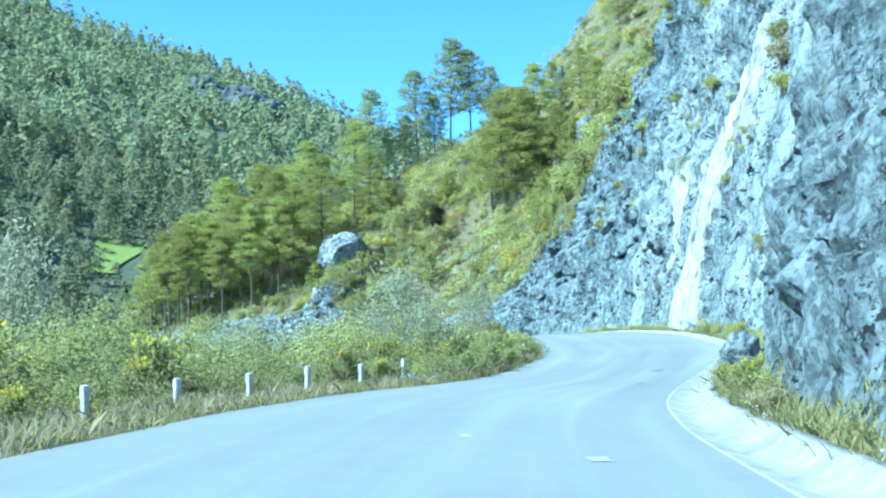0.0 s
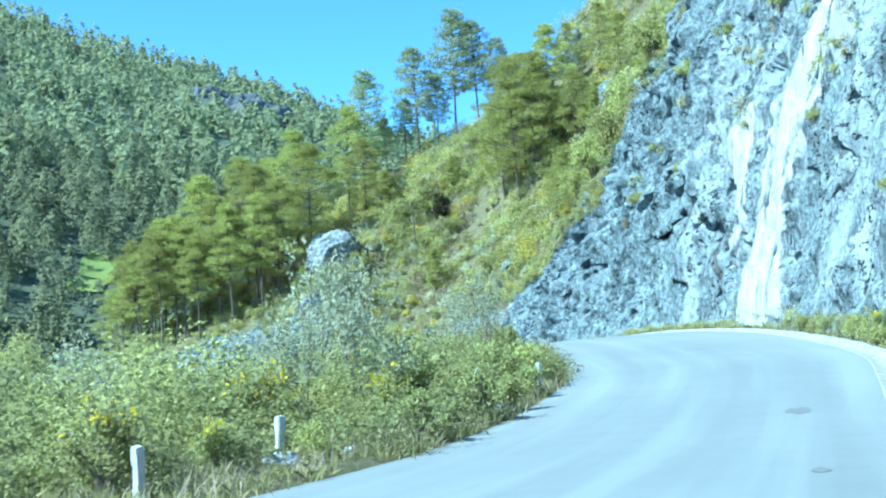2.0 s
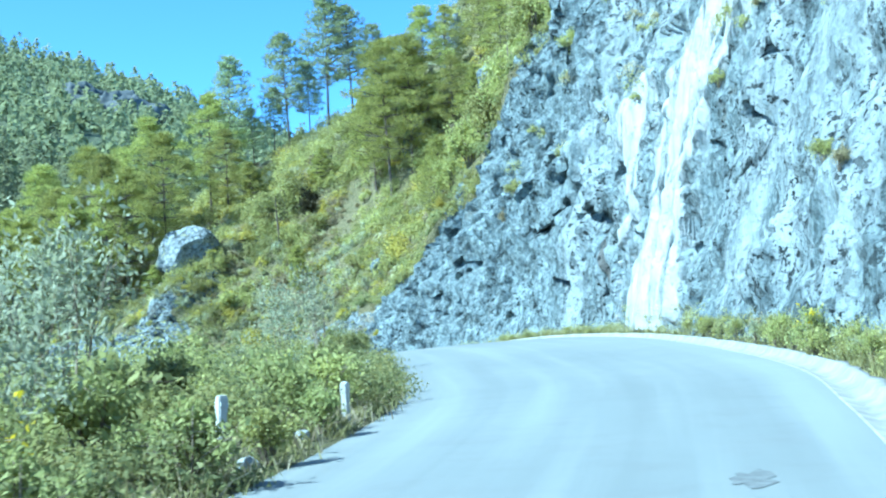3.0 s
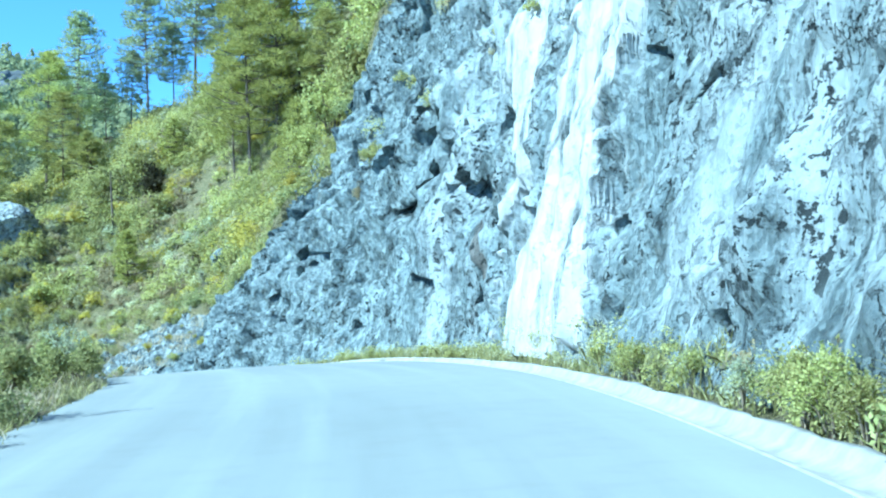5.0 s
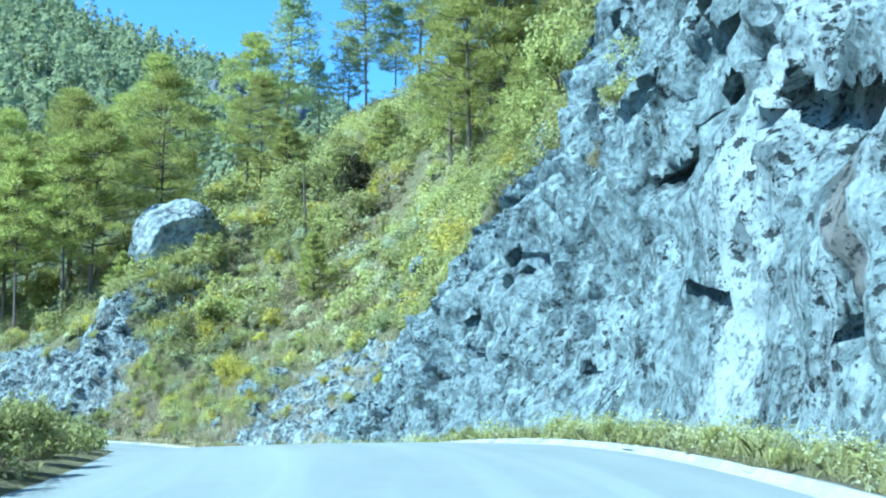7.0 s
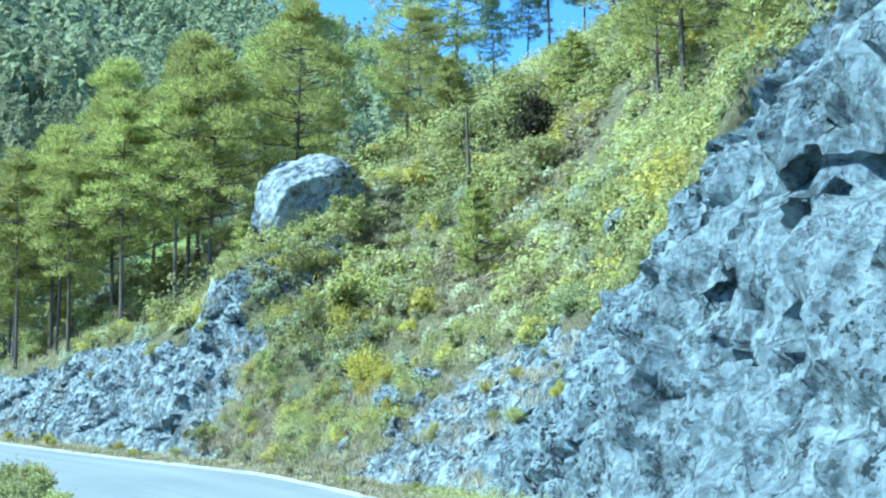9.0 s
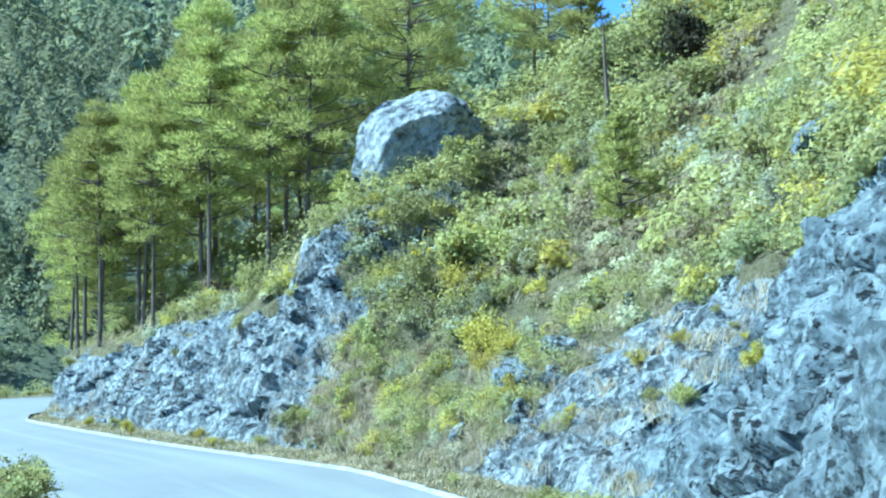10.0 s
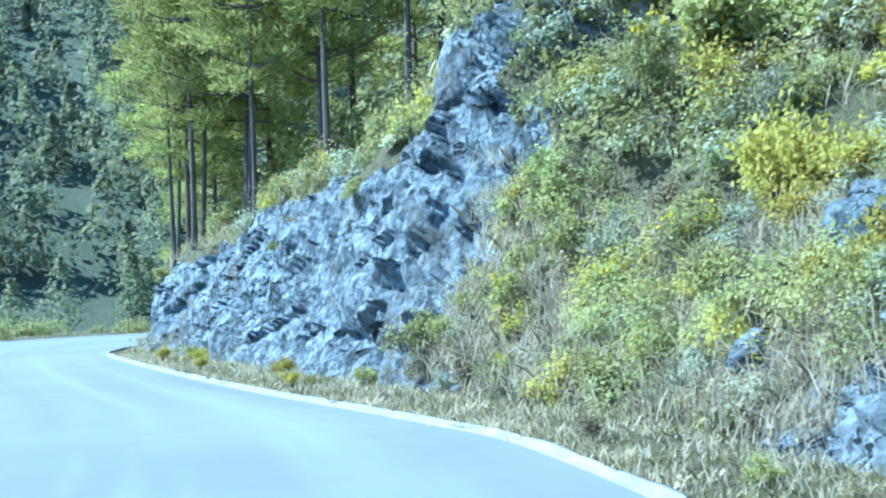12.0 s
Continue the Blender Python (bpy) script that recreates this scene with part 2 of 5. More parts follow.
# ---- ground plan ----
RIGHT = spline([(2.4, -40), (2.6, 0), (2.7, 12), (3.0, 18.4), (4.0, 25.5), (6.3, 36), (8.7, 45), (10.4, 52), (11.3, 60), (11.7, 68), (11.6, 74), (10.8, 80),
                (9.2, 86.5), (6.6, 94), (3.3, 102.5), (0, 110), (-4.5, 117.9), (-9.7, 124.4), (-13.3, 127.2), (-20.8, 132.2), (-31, 139.8), (-37.5, 145.5), (-41, 152.5), (-40, 162), (-34, 172)], 0.3)
LEFT = spline([(-6.2, -40), (-6, 0), (-5.6, 12), (-4.9, 17.5), (-4.2, 23), (-2.6, 30.5), (0.3, 38), (1.9, 45), (2.9, 54), (2.8, 63), (2.6, 70), (2.3, 77),
               (1.4, 84), (-0.8, 92), (-4.3, 101), (-9.0, 110), (-15.8, 117.8), (-29, 127.5), (-40, 137), (-50, 147), (-56, 158), (-56, 170), (-49, 184)], 0.3)


def along(curve, n):
    s = arc(curve)
    q = np.linspace(0, s[-1], n)
    return np.stack([np.interp(q, s, curve[:, 0]), np.interp(q, s, curve[:, 1])], -1)


def build_road():
    n = 420
    a, b = along(LEFT, n), along(RIGHT, n)
    q = np.linspace(0, 1, 15)
    xy = a[:, None] * (1 - q)[None, :, None] + b[:, None] * q[None, :, None]
    z = road_z(xy[..., 1]) + 0.05 * (1 - (2 * q - 1) ** 2)[None] - bank_z(xy[..., 1]) * ((1 - q) ** 1.3)[None]
    ob = grid_mesh("road", np.dstack([xy, z]), ROAD)
    for key, values in (("across", np.repeat(q[None], n, 0)), ("along", np.repeat(np.linspace(0, 250, n)[:, None], 15, 1))):
        ob.data.attributes.new(key, "FLOAT", "POINT").data.foreach_set("value", values.ravel().astype(np.float32))
    return tagged(ob, "pale worn asphalt mountain road curving round a cliff", "road", kind="structure")


road = build_road()

# Stations along the right edge: y of the edge, verge, face height, face run, slope above, crest height.
STATIONS = [
    (-40, 1.7, 5, 3, 0.7, 40), (5, 1.7, 8, 3, 0.7, 40), (18, 1.8, 15, 3.5, 0.7, 45), (36, 1.7, 17, 4, 0.7, 50), (45, 1.7, 15, 6, 0.7, 50), (54, 1.2, 19, 5.5, 0.75, 55),
    (71, 1.0, 22, 5.5, 0.8, 60), (80, 1.6, 24, 5.0, 0.85, 65), (86, 2.0, 24, 5.5, 0.9, 70), (94, 2.0, 22, 6.8, 1.0, 75), (100, 2.0, 18, 6.6, 1.1, 75), (104, 2.0, 12.0, 5.4, 1.15, 75), (108, 2.0, 10.2, 4.7, 1.1, 72), (112, 2.0, 8.0, 4.9, 1.1, 70), (116, 1.8, 5.8, 5.3, 1.15, 70),
    (121, 2.0, 4.8, 4.8, 1.0, 62), (125, 2.0, 3.2, 3.5, 0.84, 55), (127.5, 2.0, 3.6, 3.2, 0.75, 45), (128.8, 2.0, 4.6, 3.0, 0.66, 36), (130.7, 2.0, 7.0, 3.0, 0.6, 31), (132.2, 2.0, 5.6, 2.6, 0.62, 29), (139.8, 1.7, 3.9, 1.4, 0.6, 26),
    (145.5, 1.1, 2.5, 1.0, 0.55, 18), (172, 1.0, 2, 1, 0.5, 14)]


def hill_profile(n_s):
    edge = along(RIGHT, n_s)
    nor = normals_right(edge)
    st = np.array(STATIONS)
    keep = np.maximum.accumulate(edge[:, 1])
    w, hf, run, up, cap = (np.interp(keep, st[:, 0], st[:, k]) for k in range(1, 6))
    return edge, nor, w, hf, run, up, cap, 0.75 * (1 - smooth(keep, 122, 128))


def hill_z(n, w, hf, run, up, cap, steep):
    """Height over the road of the ground n metres out from the road's edge, by the profile there."""
    q = np.clip((n - w) / run, 0, 1)
    z = 0.2 * smooth(n, 0.6, 1.3) - 0.08 + hf * q ** 0.9
    more = np.clip(n - w - run, 0, None)
    z = z + more * up + np.clip(more - 12, 0, None) * steep
    return np.where(z > cap, cap - (z - cap) * 0.5, z)


# ---- more materials ----
def leaf_material(name, a, b, spread=0.4, back=0.48):
    """Foliage: two greens mixed leaf by leaf and plant by plant, with some light coming through."""
    m = Mat(name, 0.75)
    info = m.nt.nodes.new("ShaderNodeObjectInfo")
    col = m.mix(m.geo.outputs["Random Per Island"], a, b)
    dim = m.math("ADD", m.math("MULTIPLY", info.outputs["Random"], spread), 1.0 - spread * 0.55)
    hsv = m.nt.nodes.new("ShaderNodeHueSaturation")
    m.link(m.math("ADD", m.math("MULTIPLY", info.outputs["Random"], 0.018), 0.496), hsv.inputs["Hue"])
    m.link(dim, hsv.inputs["Value"])
    m.link(col, hsv.inputs["Color"])
    trans = m.nt.nodes.new("ShaderNodeBsdfTranslucent")
    m.link(hsv.outputs[0], trans.inputs["Color"])
    mixer = m.nt.nodes.new("ShaderNodeMixShader")
    mixer.inputs[0].default_value = back
    m.link(m.bsdf.outputs[0], mixer.inputs[1])
    m.link(trans.outputs[0], mixer.inputs[2])
    m.link(mixer.outputs[0], m.nt.nodes["Material Output"].inputs["Surface"])
    return m.done(hsv.outputs[0])


def plain_material(name, a, b, scale, rough=0.9, stretch=(1, 1, 1), depth=0.02):
    m = Mat(name, rough)
    n1, n2 = m.noise(scale, 6, 0.6, stretch), m.noise(scale * 0.15, 3)
    col = m.mix(m.ramp(n1, [(0.35, 0.0), (0.68, 1.0)]), a, b)
    col = m.mix(m.math("MULTIPLY", n2, 0.35), col, tuple(c * 0.55 for c in a))
    m.bump(n1, 0.5, depth)
    return m.done(col)


CONCRETE = plain_material("pale_concrete", (0.36, 0.36, 0.345), (0.22, 0.215, 0.2), 2.2, 0.9, (1, 1, 1), 0.05)
POST_WHITE = plain_material("chipped_white_paint", (0.62, 0.62, 0.6), (0.5, 0.5, 0.48), 9.0, 0.6)
BARK = plain_material("pine_bark", (0.11, 0.09, 0.075), (0.21, 0.17, 0.14), 5.0, 0.95, (1, 1, 0.25), 0.05)
TWIG = plain_material("twig_bark", (0.20, 0.16, 0.11), (0.32, 0.27, 0.2), 12.0)
STONE_PALE = plain_material("pale_boulder", (0.44, 0.455, 0.45), (0.23, 0.24, 0.24), 1.6, 0.9, (1, 1, 1), 0.12)
PINE = leaf_material("pine_needles", (0.235, 0.25, 0.07), (0.6, 0.57, 0.18), back=0.45)
PINE_DARK = leaf_material("blue_green_needles", (0.27, 0.31, 0.15), (0.46, 0.48, 0.25))
SHRUB_PALE = leaf_material("straw_leaves", (0.46, 0.45, 0.25), (0.65, 0.63, 0.43))
BOULDER = rock_material("weathered_boulder", (0.08, 0.092, 0.095), (0.25, 0.278, 0.283), (0.37, 0.4, 0.4), (0.31, 0.335, 0.34), False, 0.3, 0.35, 0.2)
PINE_FAR = leaf_material("distant_pine", (0.245, 0.258, 0.135), (0.35, 0.358, 0.19))
SHRUB_OLIVE = leaf_material("olive_leaves", (0.335, 0.33, 0.1), (0.555, 0.53, 0.22))
SHRUB_GREEN = leaf_material("green_leaves", (0.285, 0.295, 0.1), (0.485, 0.475, 0.2))
SHRUB_DEEP = leaf_material("deep_green_leaves", (0.215, 0.228, 0.09), (0.4, 0.395, 0.175))
SHRUB_LIME = leaf_material("yellow_green_leaves", (0.428, 0.375, 0.07), (0.621, 0.52, 0.13))
SHRUB_SILVER = leaf_material("silver_leaves", (0.34, 0.36, 0.22), (0.54, 0.54, 0.38))
SHRUB_DRY = leaf_material("dry_brown_leaves", (0.35, 0.29, 0.15), (0.50, 0.44, 0.28))
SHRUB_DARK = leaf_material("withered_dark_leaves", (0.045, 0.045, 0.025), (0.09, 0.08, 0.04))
PETAL = leaf_material("yellow_petals", (0.72, 0.55, 0.02), (0.82, 0.68, 0.05), 0.15)
GRASS_GREEN = leaf_material("green_grass", (0.289, 0.27, 0.106), (0.449, 0.41, 0.201))
GRASS_DRY = leaf_material("straw_grass", (0.5, 0.42, 0.27), (0.68, 0.6, 0.43))


# ---- hillside: one surface along the right of the road, split into rock faces and soil ----
def build_hill():
    n_s = 1450
    edge, nor, w, hf, run, up, cap, steep = hill_profile(n_s)
    jag = fractal(np.c_[edge, np.zeros(n_s)], 0.22, 4)
    hf = hf * (1 + 0.16 * jag)
    qs = np.r_[np.linspace(0, 1, 6), 1 + np.linspace(0, 1, 136)[1:], 2 + np.linspace(0, 1, 52)[1:] ** 1.6]
    rows, face = [], []
    for q in qs:
        n = np.where(q <= 1, q * w, np.where(q <= 2, w + (q - 1) * run, w + run + (q - 2) * 75))
        rows.append(np.c_[edge + nor * n[:, None], edge_z(edge[:, 1]) + hill_z(n, w, hf, run, up, cap, steep)])
    v = np.array(rows)
    z0 = edge_z(edge[:, 1])[None] + 0 * v[..., 2]
    h = v[..., 2] - z0
    station = np.repeat(np.maximum.accumulate(edge[:, 1])[None], len(qs), 0)
    qq = np.repeat(qs[:, None], n_s, 1)
    wob = fractal(v, 0.35, 4, 3.0)
    # rock where the cut is steep; soil on the verge, on the slope above and in the overgrown gap
    on_face = (qq > 0.97) & (qq < 2.02 + 0.05 * wob + 0.08 * smooth(station, 127.2, 128.5) * (1 - smooth(station, 131, 133)))
    gap = smooth(station, 122.2, 124.4) * (1 - smooth(station, 128.0, 129.0))
    rock = on_face & ((gap < 0.03) | (wob * 0.9 + 0.12 > gap * 1.1 - 0.35))
    rock &= ~((h > 0.9 * hf[None]) & (wob > 0.2))
    rock |= (qq >= 2) & (qq < 2.25) & (wob > 0.42) & (station < 121)
    near = rock * 1.0
    for axis in (0, 1):
        near = sum(np.roll(near, k, axis) for k in range(-3, 4)) / 7
    rock = near > 0.5
    # white flowstone curtains hang down the tall face
    y = v[..., 1] + 0.6 * fractal(v * np.array([1, 1, 0.22]), 0.8, 4, 9.0)
    flow = np.zeros_like(h)
    bleach = np.zeros_like(h)
    for zs, ys, hw, film in (([0, 2.5, 4.3, 6, 7.5, 9, 11, 14, 18], [77.0, 76.7, 75.5, 76.4, 76.0, 75.2, 73.3, 71.5, 70], [3.2, 3.0, 2.4, 2.4, 2.7, 3.3, 3.5, 3.0, 0.5], 4.5),
                             ([3.5, 5, 7, 8.5, 9.8, 10.8], [80.8, 79.8, 80.6, 81.3, 81.0, 80.0], [0.2, 0.6, 0.8, 2.3, 2.6, 0.3], 4.6),
                             ([0.6, 3, 5.5, 8, 10, 13], [72.5, 73.0, 74.2, 72.3, 70.0, 69.0], [0.5, 0.6, 0.6, 0.7, 1.0, 0.3], 2.0),
                             ([1.5, 4, 8, 12], [66.8, 66.6, 66.4, 66.0], [0.01, 0.01, 0.01, 0.01], 4.2),
                             ([2.0, 5, 8, 12], [61.6, 60.6, 60.0, 59.4], [0.01, 0.01, 0.01, 0.01], 4.0),
                             ([1, 4, 8, 12], [56.2, 55.6, 57.4, 58.0], [0.01, 0.01, 0.01, 0.01], 2.8),
                             ([0.5, 2.5, 4.5], [86.6, 86.8, 87.2], [0.01, 0.01, 0.01], 2.4),
                             ([5, 7, 9], [85.5, 85.2, 84.6], [0.01, 0.01, 0.01], 2.2)):
        d = np.abs(y - np.interp(h, zs, ys))
        flow = np.maximum(flow, (max(hw) > 0.1) * np.clip(1.6 - d / np.interp(h, zs, hw, 0.01, 0.01), 0, 1.6) / 1.6)
        bleach = np.maximum(bleach, np.clip(1 - d / (film + np.interp(h, zs, hw)), 0, 1) * smooth(h, zs[0] - 3, zs[0] + 1))
    flow = flow * on_face
    # relief: buttresses, blocks, pits; soil only rolls a little
    blend = np.where(rock, 1.0, 0.18)
    for axis in (0, 1):
        blend = sum(np.roll(blend, k, axis) for k in range(-5, 6)) / 11
    amp = blend * smooth(qq, 0.9, 1.15) * np.clip(hf / 9, 0.55, 1)[None] * (1 - 0.75 * smooth(flow, 0.3, 0.6))
    # smooth washed sheets in the tall face, rugged elsewhere
    washed = (smooth(station, 50, 54) * (1 - smooth(station, 71, 73)) * smooth(h, 1.5, 3.5) + smooth(station, 82, 84) * (1 - smooth(station, 90, 93)) * (1 - smooth(h, 4.5, 6.0)))
    rugged = amp * (1 - 0.6 * np.clip(washed + 0.5 * fractal(v, 0.25, 2, 11.0), 0, 1))
    big = fractal(v, 0.13, 3, 1.0)
    mid = fractal(v, 0.45, 3, 5.0)
    bed = v @ np.array([[1, 0, 0], [0, 0.85, 0.53], [0, -0.53, 0.85]])
    slab = facets(bed * np.array([1, 1, 1.3]), 0.4, 2.0)
    chunk = facets(bed * np.array([1, 1, 1.3]), 1.15, 7.0)
    flute = fractal(v * np.array([1, 1, 0.09]), 0.7, 3, 6.0)
    broken = 1 + 0.6 * smooth(station, 92, 98)
    push = amp * (0.85 * big + 0.28 * flute - 0.3) + rugged * (0.36 * mid + 0.62 * slab + broken * (0.34 * chunk + 0.14 * fractal(v, 1.5, 2, 8.0)))
    # upright fractured blocks in the low cutting
    push += amp * smooth(station, 124, 128) * (0.25 * fractal(v * np.array([1, 1, 0.3]), 0.7, 2, 13.0) + 0.24 * facets(v * np.array([1, 1, 0.4]), 0.8, 3.0))
    push += smooth(flow, 0.25, 0.6) * (0.28 + 0.22 * fractal(v * np.array([1, 1, 0.08]), 1.5, 3, 4.0))
    start = v.copy()
    # hollows and clefts that run in and up under a lip: two ends, radius, depth
    clefts = [((14.0, 71.0, 7.7), (14.1, 69.1, 5.9), 0.17, 0.5), ((14.4, 67.3, 6.5), (14.2, 69.0, 5.9), 0.16, 0.45), ((15.1, 65.8, 9.5), (14.9, 64.8, 8.0), 0.4, 0.9), ((14.8, 64.4, 7.9), (14.6, 63.6, 7.0), 0.34, 0.8), ((15.0, 67.2, 8.2), (14.9, 66.2, 7.6), 0.25, 0.6),
              ((10.3, 94.2, 6.6), (11.2, 91.6, 7.0), 0.3, 0.7), ((11.2, 91.6, 7.0), (11.9, 88.4, 7.7), 0.26, 0.6), ((12.3, 86.6, 6.7), (12.7, 83.2, 6.0), 0.4, 0.8), ((12.6, 81.5, 7.3), (12.7, 80.2, 6.5), 0.32, 0.8),
              ((12.9, 83.0, 8.5), (12.9, 82.2, 8.2), 0.4, 0.8), ((12.6, 85.0, 8.3), (12.6, 84.6, 7.6), 0.35, 0.8), ((11.6, 90.2, 9.0), (11.9, 88.6, 9.4), 0.35, 0.7), ((11.2, 88.6, 4.0), (11.3, 87.6, 3.7), 0.25, 0.5),
              ((6.1, 104.2, 6.3), (5.6, 105.3, 5.7), 0.55, 0.9), ((6.7, 102.4, 5.0), (6.4, 103.0, 5.2), 0.5, 0.8), ((5.4, 105.2, 4.4), (5.3, 105.6, 4.2), 0.35, 0.7), ((0.5, 116.6, 1.3), (-0.3, 117.2, 0.9), 0.5, 0.9),
              ((13.3, 71.8, 4.2), (13.3, 71.5, 4.1), 0.28, 0.5), ((13.3, 64.2, 3.6), (13.2, 63.4, 3.0), 0.35, 0.5), ((10.6, 95.6, 9.2), (10.9, 94.6, 9.5), 0.45, 0.8), ((-15.0, 134.6, 4.4), (-14.8, 134.3, 3.6), 0.6, 1.2),
              ((-4.6, 126.8, 1.4), (-4.4, 126.6, 1.2), 0.6, 0.7), ((-18.0, 132.6, 0.4), (-18.3, 132.8, -0.2), 0.25, 0.6)]
    pick = np.random.default_rng(17)
    for k in range(170):
        c = int(pick.integers(80, n_s - 560))
        r = int(pick.integers(12, 138))
        if rock[r, c] and washed[r, c] < 0.4 and flow[r, c] < 0.2:
            p = start[r, c]
            q = p + pick.normal(0, 0.5, 3) * np.array([0.4, 1, 0.7])
            clefts.append((tuple(p), tuple(q), pick.uniform(0.14, 0.26), pick.uniform(0.3, 0.6)))
    sunk = np.zeros_like(h)
    for p, q, r, d in clefts:
        p, q = np.array(p), np.array(q)
        cols = np.where((np.abs(edge[:, 0] - p[0]) < 14) & (np.abs(edge[:, 1] - p[1]) < 14))[0]
        if not len(cols):
            continue
        part = start[:, cols[0]:cols[-1] + 1]
        t = np.clip(((part - p) @ (q - p)) / max((q - p) @ (q - p), 1e-6), 0, 1)
        off = (part - p - t[..., None] * (q - p)) * np.array([0.3, 1, 1])
        dist = np.linalg.norm(off, axis=-1) * (1 + 0.8 * mid[:, cols[0]:cols[-1] + 1])
        sunk[:, cols[0]:cols[-1] + 1] = np.maximum(sunk[:, cols[0]:cols[-1] + 1], d * smooth(r * 1.35 - dist, 0, 0.7 * r))
    steepness = np.arctan2(hf, run)[None] * on_face + 0.9 * ~on_face
    v[..., :2] -= nor[None] * (push * np.sin(steepness) - sunk)[..., None]
    v[..., 2] += push * np.cos(steepness) + 0.85 * sunk
    v[..., 2] += np.where(rock, 0.2, 0.3) * amp * mid * 0.7 + (qq > 2) * 0.5 * big
    fz = lambda a: (a[:-1, :-1] + a[1:, :-1] + a[:-1, 1:] + a[1:, 1:]) / 4
    stain = on_face * np.clip(1.4 - np.abs(start[..., 1] - 79.6 - 0.75 * start[..., 2]) / (0.26 * np.clip(start[..., 2] - 3.0, 0.01, 4.2)), 0, 1) * (1 - smooth(start[..., 2], 5.9, 6.6))
    return v, fz(rock * 1.0) > 0.5, fz(station), fz(qq), flow, stain, bleach


HILL, IS_ROCK, STATION, Q, CALCITE, STAINED, BLEACHED = build_hill()


def split_mesh(name, v, chosen, material, layers=()):
    """The chosen quads of a grid as one mesh, with values per corner for the material."""
    r, c = v.shape[:2]
    i = np.arange(r * c).reshape(r, c)
    f = np.stack([i[:-1, :-1], i[:-1, 1:], i[1:, 1:], i[1:, :-1]], -1)[chosen]
    used, back = np.unique(f, return_inverse=True)
    me = bpy.data.meshes.new(name)
    me.from_pydata(v.reshape(-1, 3)[used].tolist(), [], back.reshape(-1, 4).tolist())
    me.polygons.foreach_set("use_smooth", np.full(len(f), True))
    me.set_sharp_from_angle(angle=radians(55))
    for key, values in layers:
        me.attributes.new(key, "FLOAT", "POINT").data.foreach_set("value", values.reshape(-1)[used].astype(np.float32))
    me.materials.append(material)
    return new(name, me)


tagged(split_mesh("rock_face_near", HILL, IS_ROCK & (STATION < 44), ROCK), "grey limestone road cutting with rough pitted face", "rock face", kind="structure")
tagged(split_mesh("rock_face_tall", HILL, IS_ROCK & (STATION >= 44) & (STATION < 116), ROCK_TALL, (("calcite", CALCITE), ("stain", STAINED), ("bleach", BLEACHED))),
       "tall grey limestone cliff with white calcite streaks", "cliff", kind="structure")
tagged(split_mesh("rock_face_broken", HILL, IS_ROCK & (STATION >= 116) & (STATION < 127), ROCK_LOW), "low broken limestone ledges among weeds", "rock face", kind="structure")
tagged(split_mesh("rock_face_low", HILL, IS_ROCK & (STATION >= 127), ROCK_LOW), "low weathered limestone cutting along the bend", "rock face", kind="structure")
tagged(split_mesh("hillside", HILL, ~IS_ROCK, SOIL), "steep soil hillside with dry grass", "hillside", kind="structure")


# ---- left bank, valley and mountain ----
def build_left():
    edge = along(LEFT, 420)
    nor = -normals_right(edge)
    out = [0, 0.4, 0.9, 1.6, 2.5, 4, 6, 9, 13, 20, 32, 50, 75, 100]
    fall = [0.0, 0.06, 0.06, 0.05, 0.05, 0.02, -0.1, -0.5, -1.7, -6.0, -11, -14, -15.5, -16]
    rows = [np.c_[edge + nor * n, left_z(edge[:, 1]) + d] for n, d in zip(out, fall)]
    v = np.array(rows)
    v[2:, :, 2] += 0.25 * fractal(v[2:], 0.3, 3)
    return v


BANK = build_left()
tagged(grid_mesh("bank", BANK, SOIL), "overgrown roadside bank falling to a valley", "bank", kind="structure")


def mountain_z(x, y):
    d = np.hypot(x, y - 30)
    az = np.degrees(np.arctan2(-x, y - 30))
    ridge = np.interp(az, [-40, -5, 4, 6.5, 8, 10.5, 13, 15.7, 18, 20.3, 30, 50, 80], [60, 82, 102, 113, 122, 131, 137, 144, 152, 160, 190, 220, 230])
    return -16 + (ridge + 16) * np.interp(d, [120, 170, 240, 420, 600, 900], [0, 0.08, 0.28, 0.62, 1.0, 0.7])


def build_mountain():
    az = np.radians(np.linspace(-35, 100, 200))
    d = np.linspace(55, 1100, 150)
    x, y = -np.sin(az)[None] * d[:, None], 30 + np.cos(az)[None] * d[:, None]
    v = np.dstack([x, y, mountain_z(x, y)])
    far = smooth(d, 120, 350)[:, None]
    v[..., 2] += far * (7 * fractal(v * np.array([1, 1, 0]), 0.008, 5) + 3 * fractal(v * np.array([1, 1, 0]), 0.05, 3))
    return v


MOUNTAIN = build_mountain()
tagged(grid_mesh("mountain", MOUNTAIN, FOREST_FLOOR), "distant mountain slope covered with pine forest", "mountain", kind="structure")


def far_plain():
    a = np.radians(np.linspace(0, 360, 73))
    v = np.array([[(math.sin(t) * r, 60 + math.cos(t) * r, -18.0) for t in a] for r in (1.0, 60.0, 400.0, 2500.0)])
    return tagged(grid_mesh("ground", v, FOREST_FLOOR), "dark wooded valley floor", "ground", kind="structure")




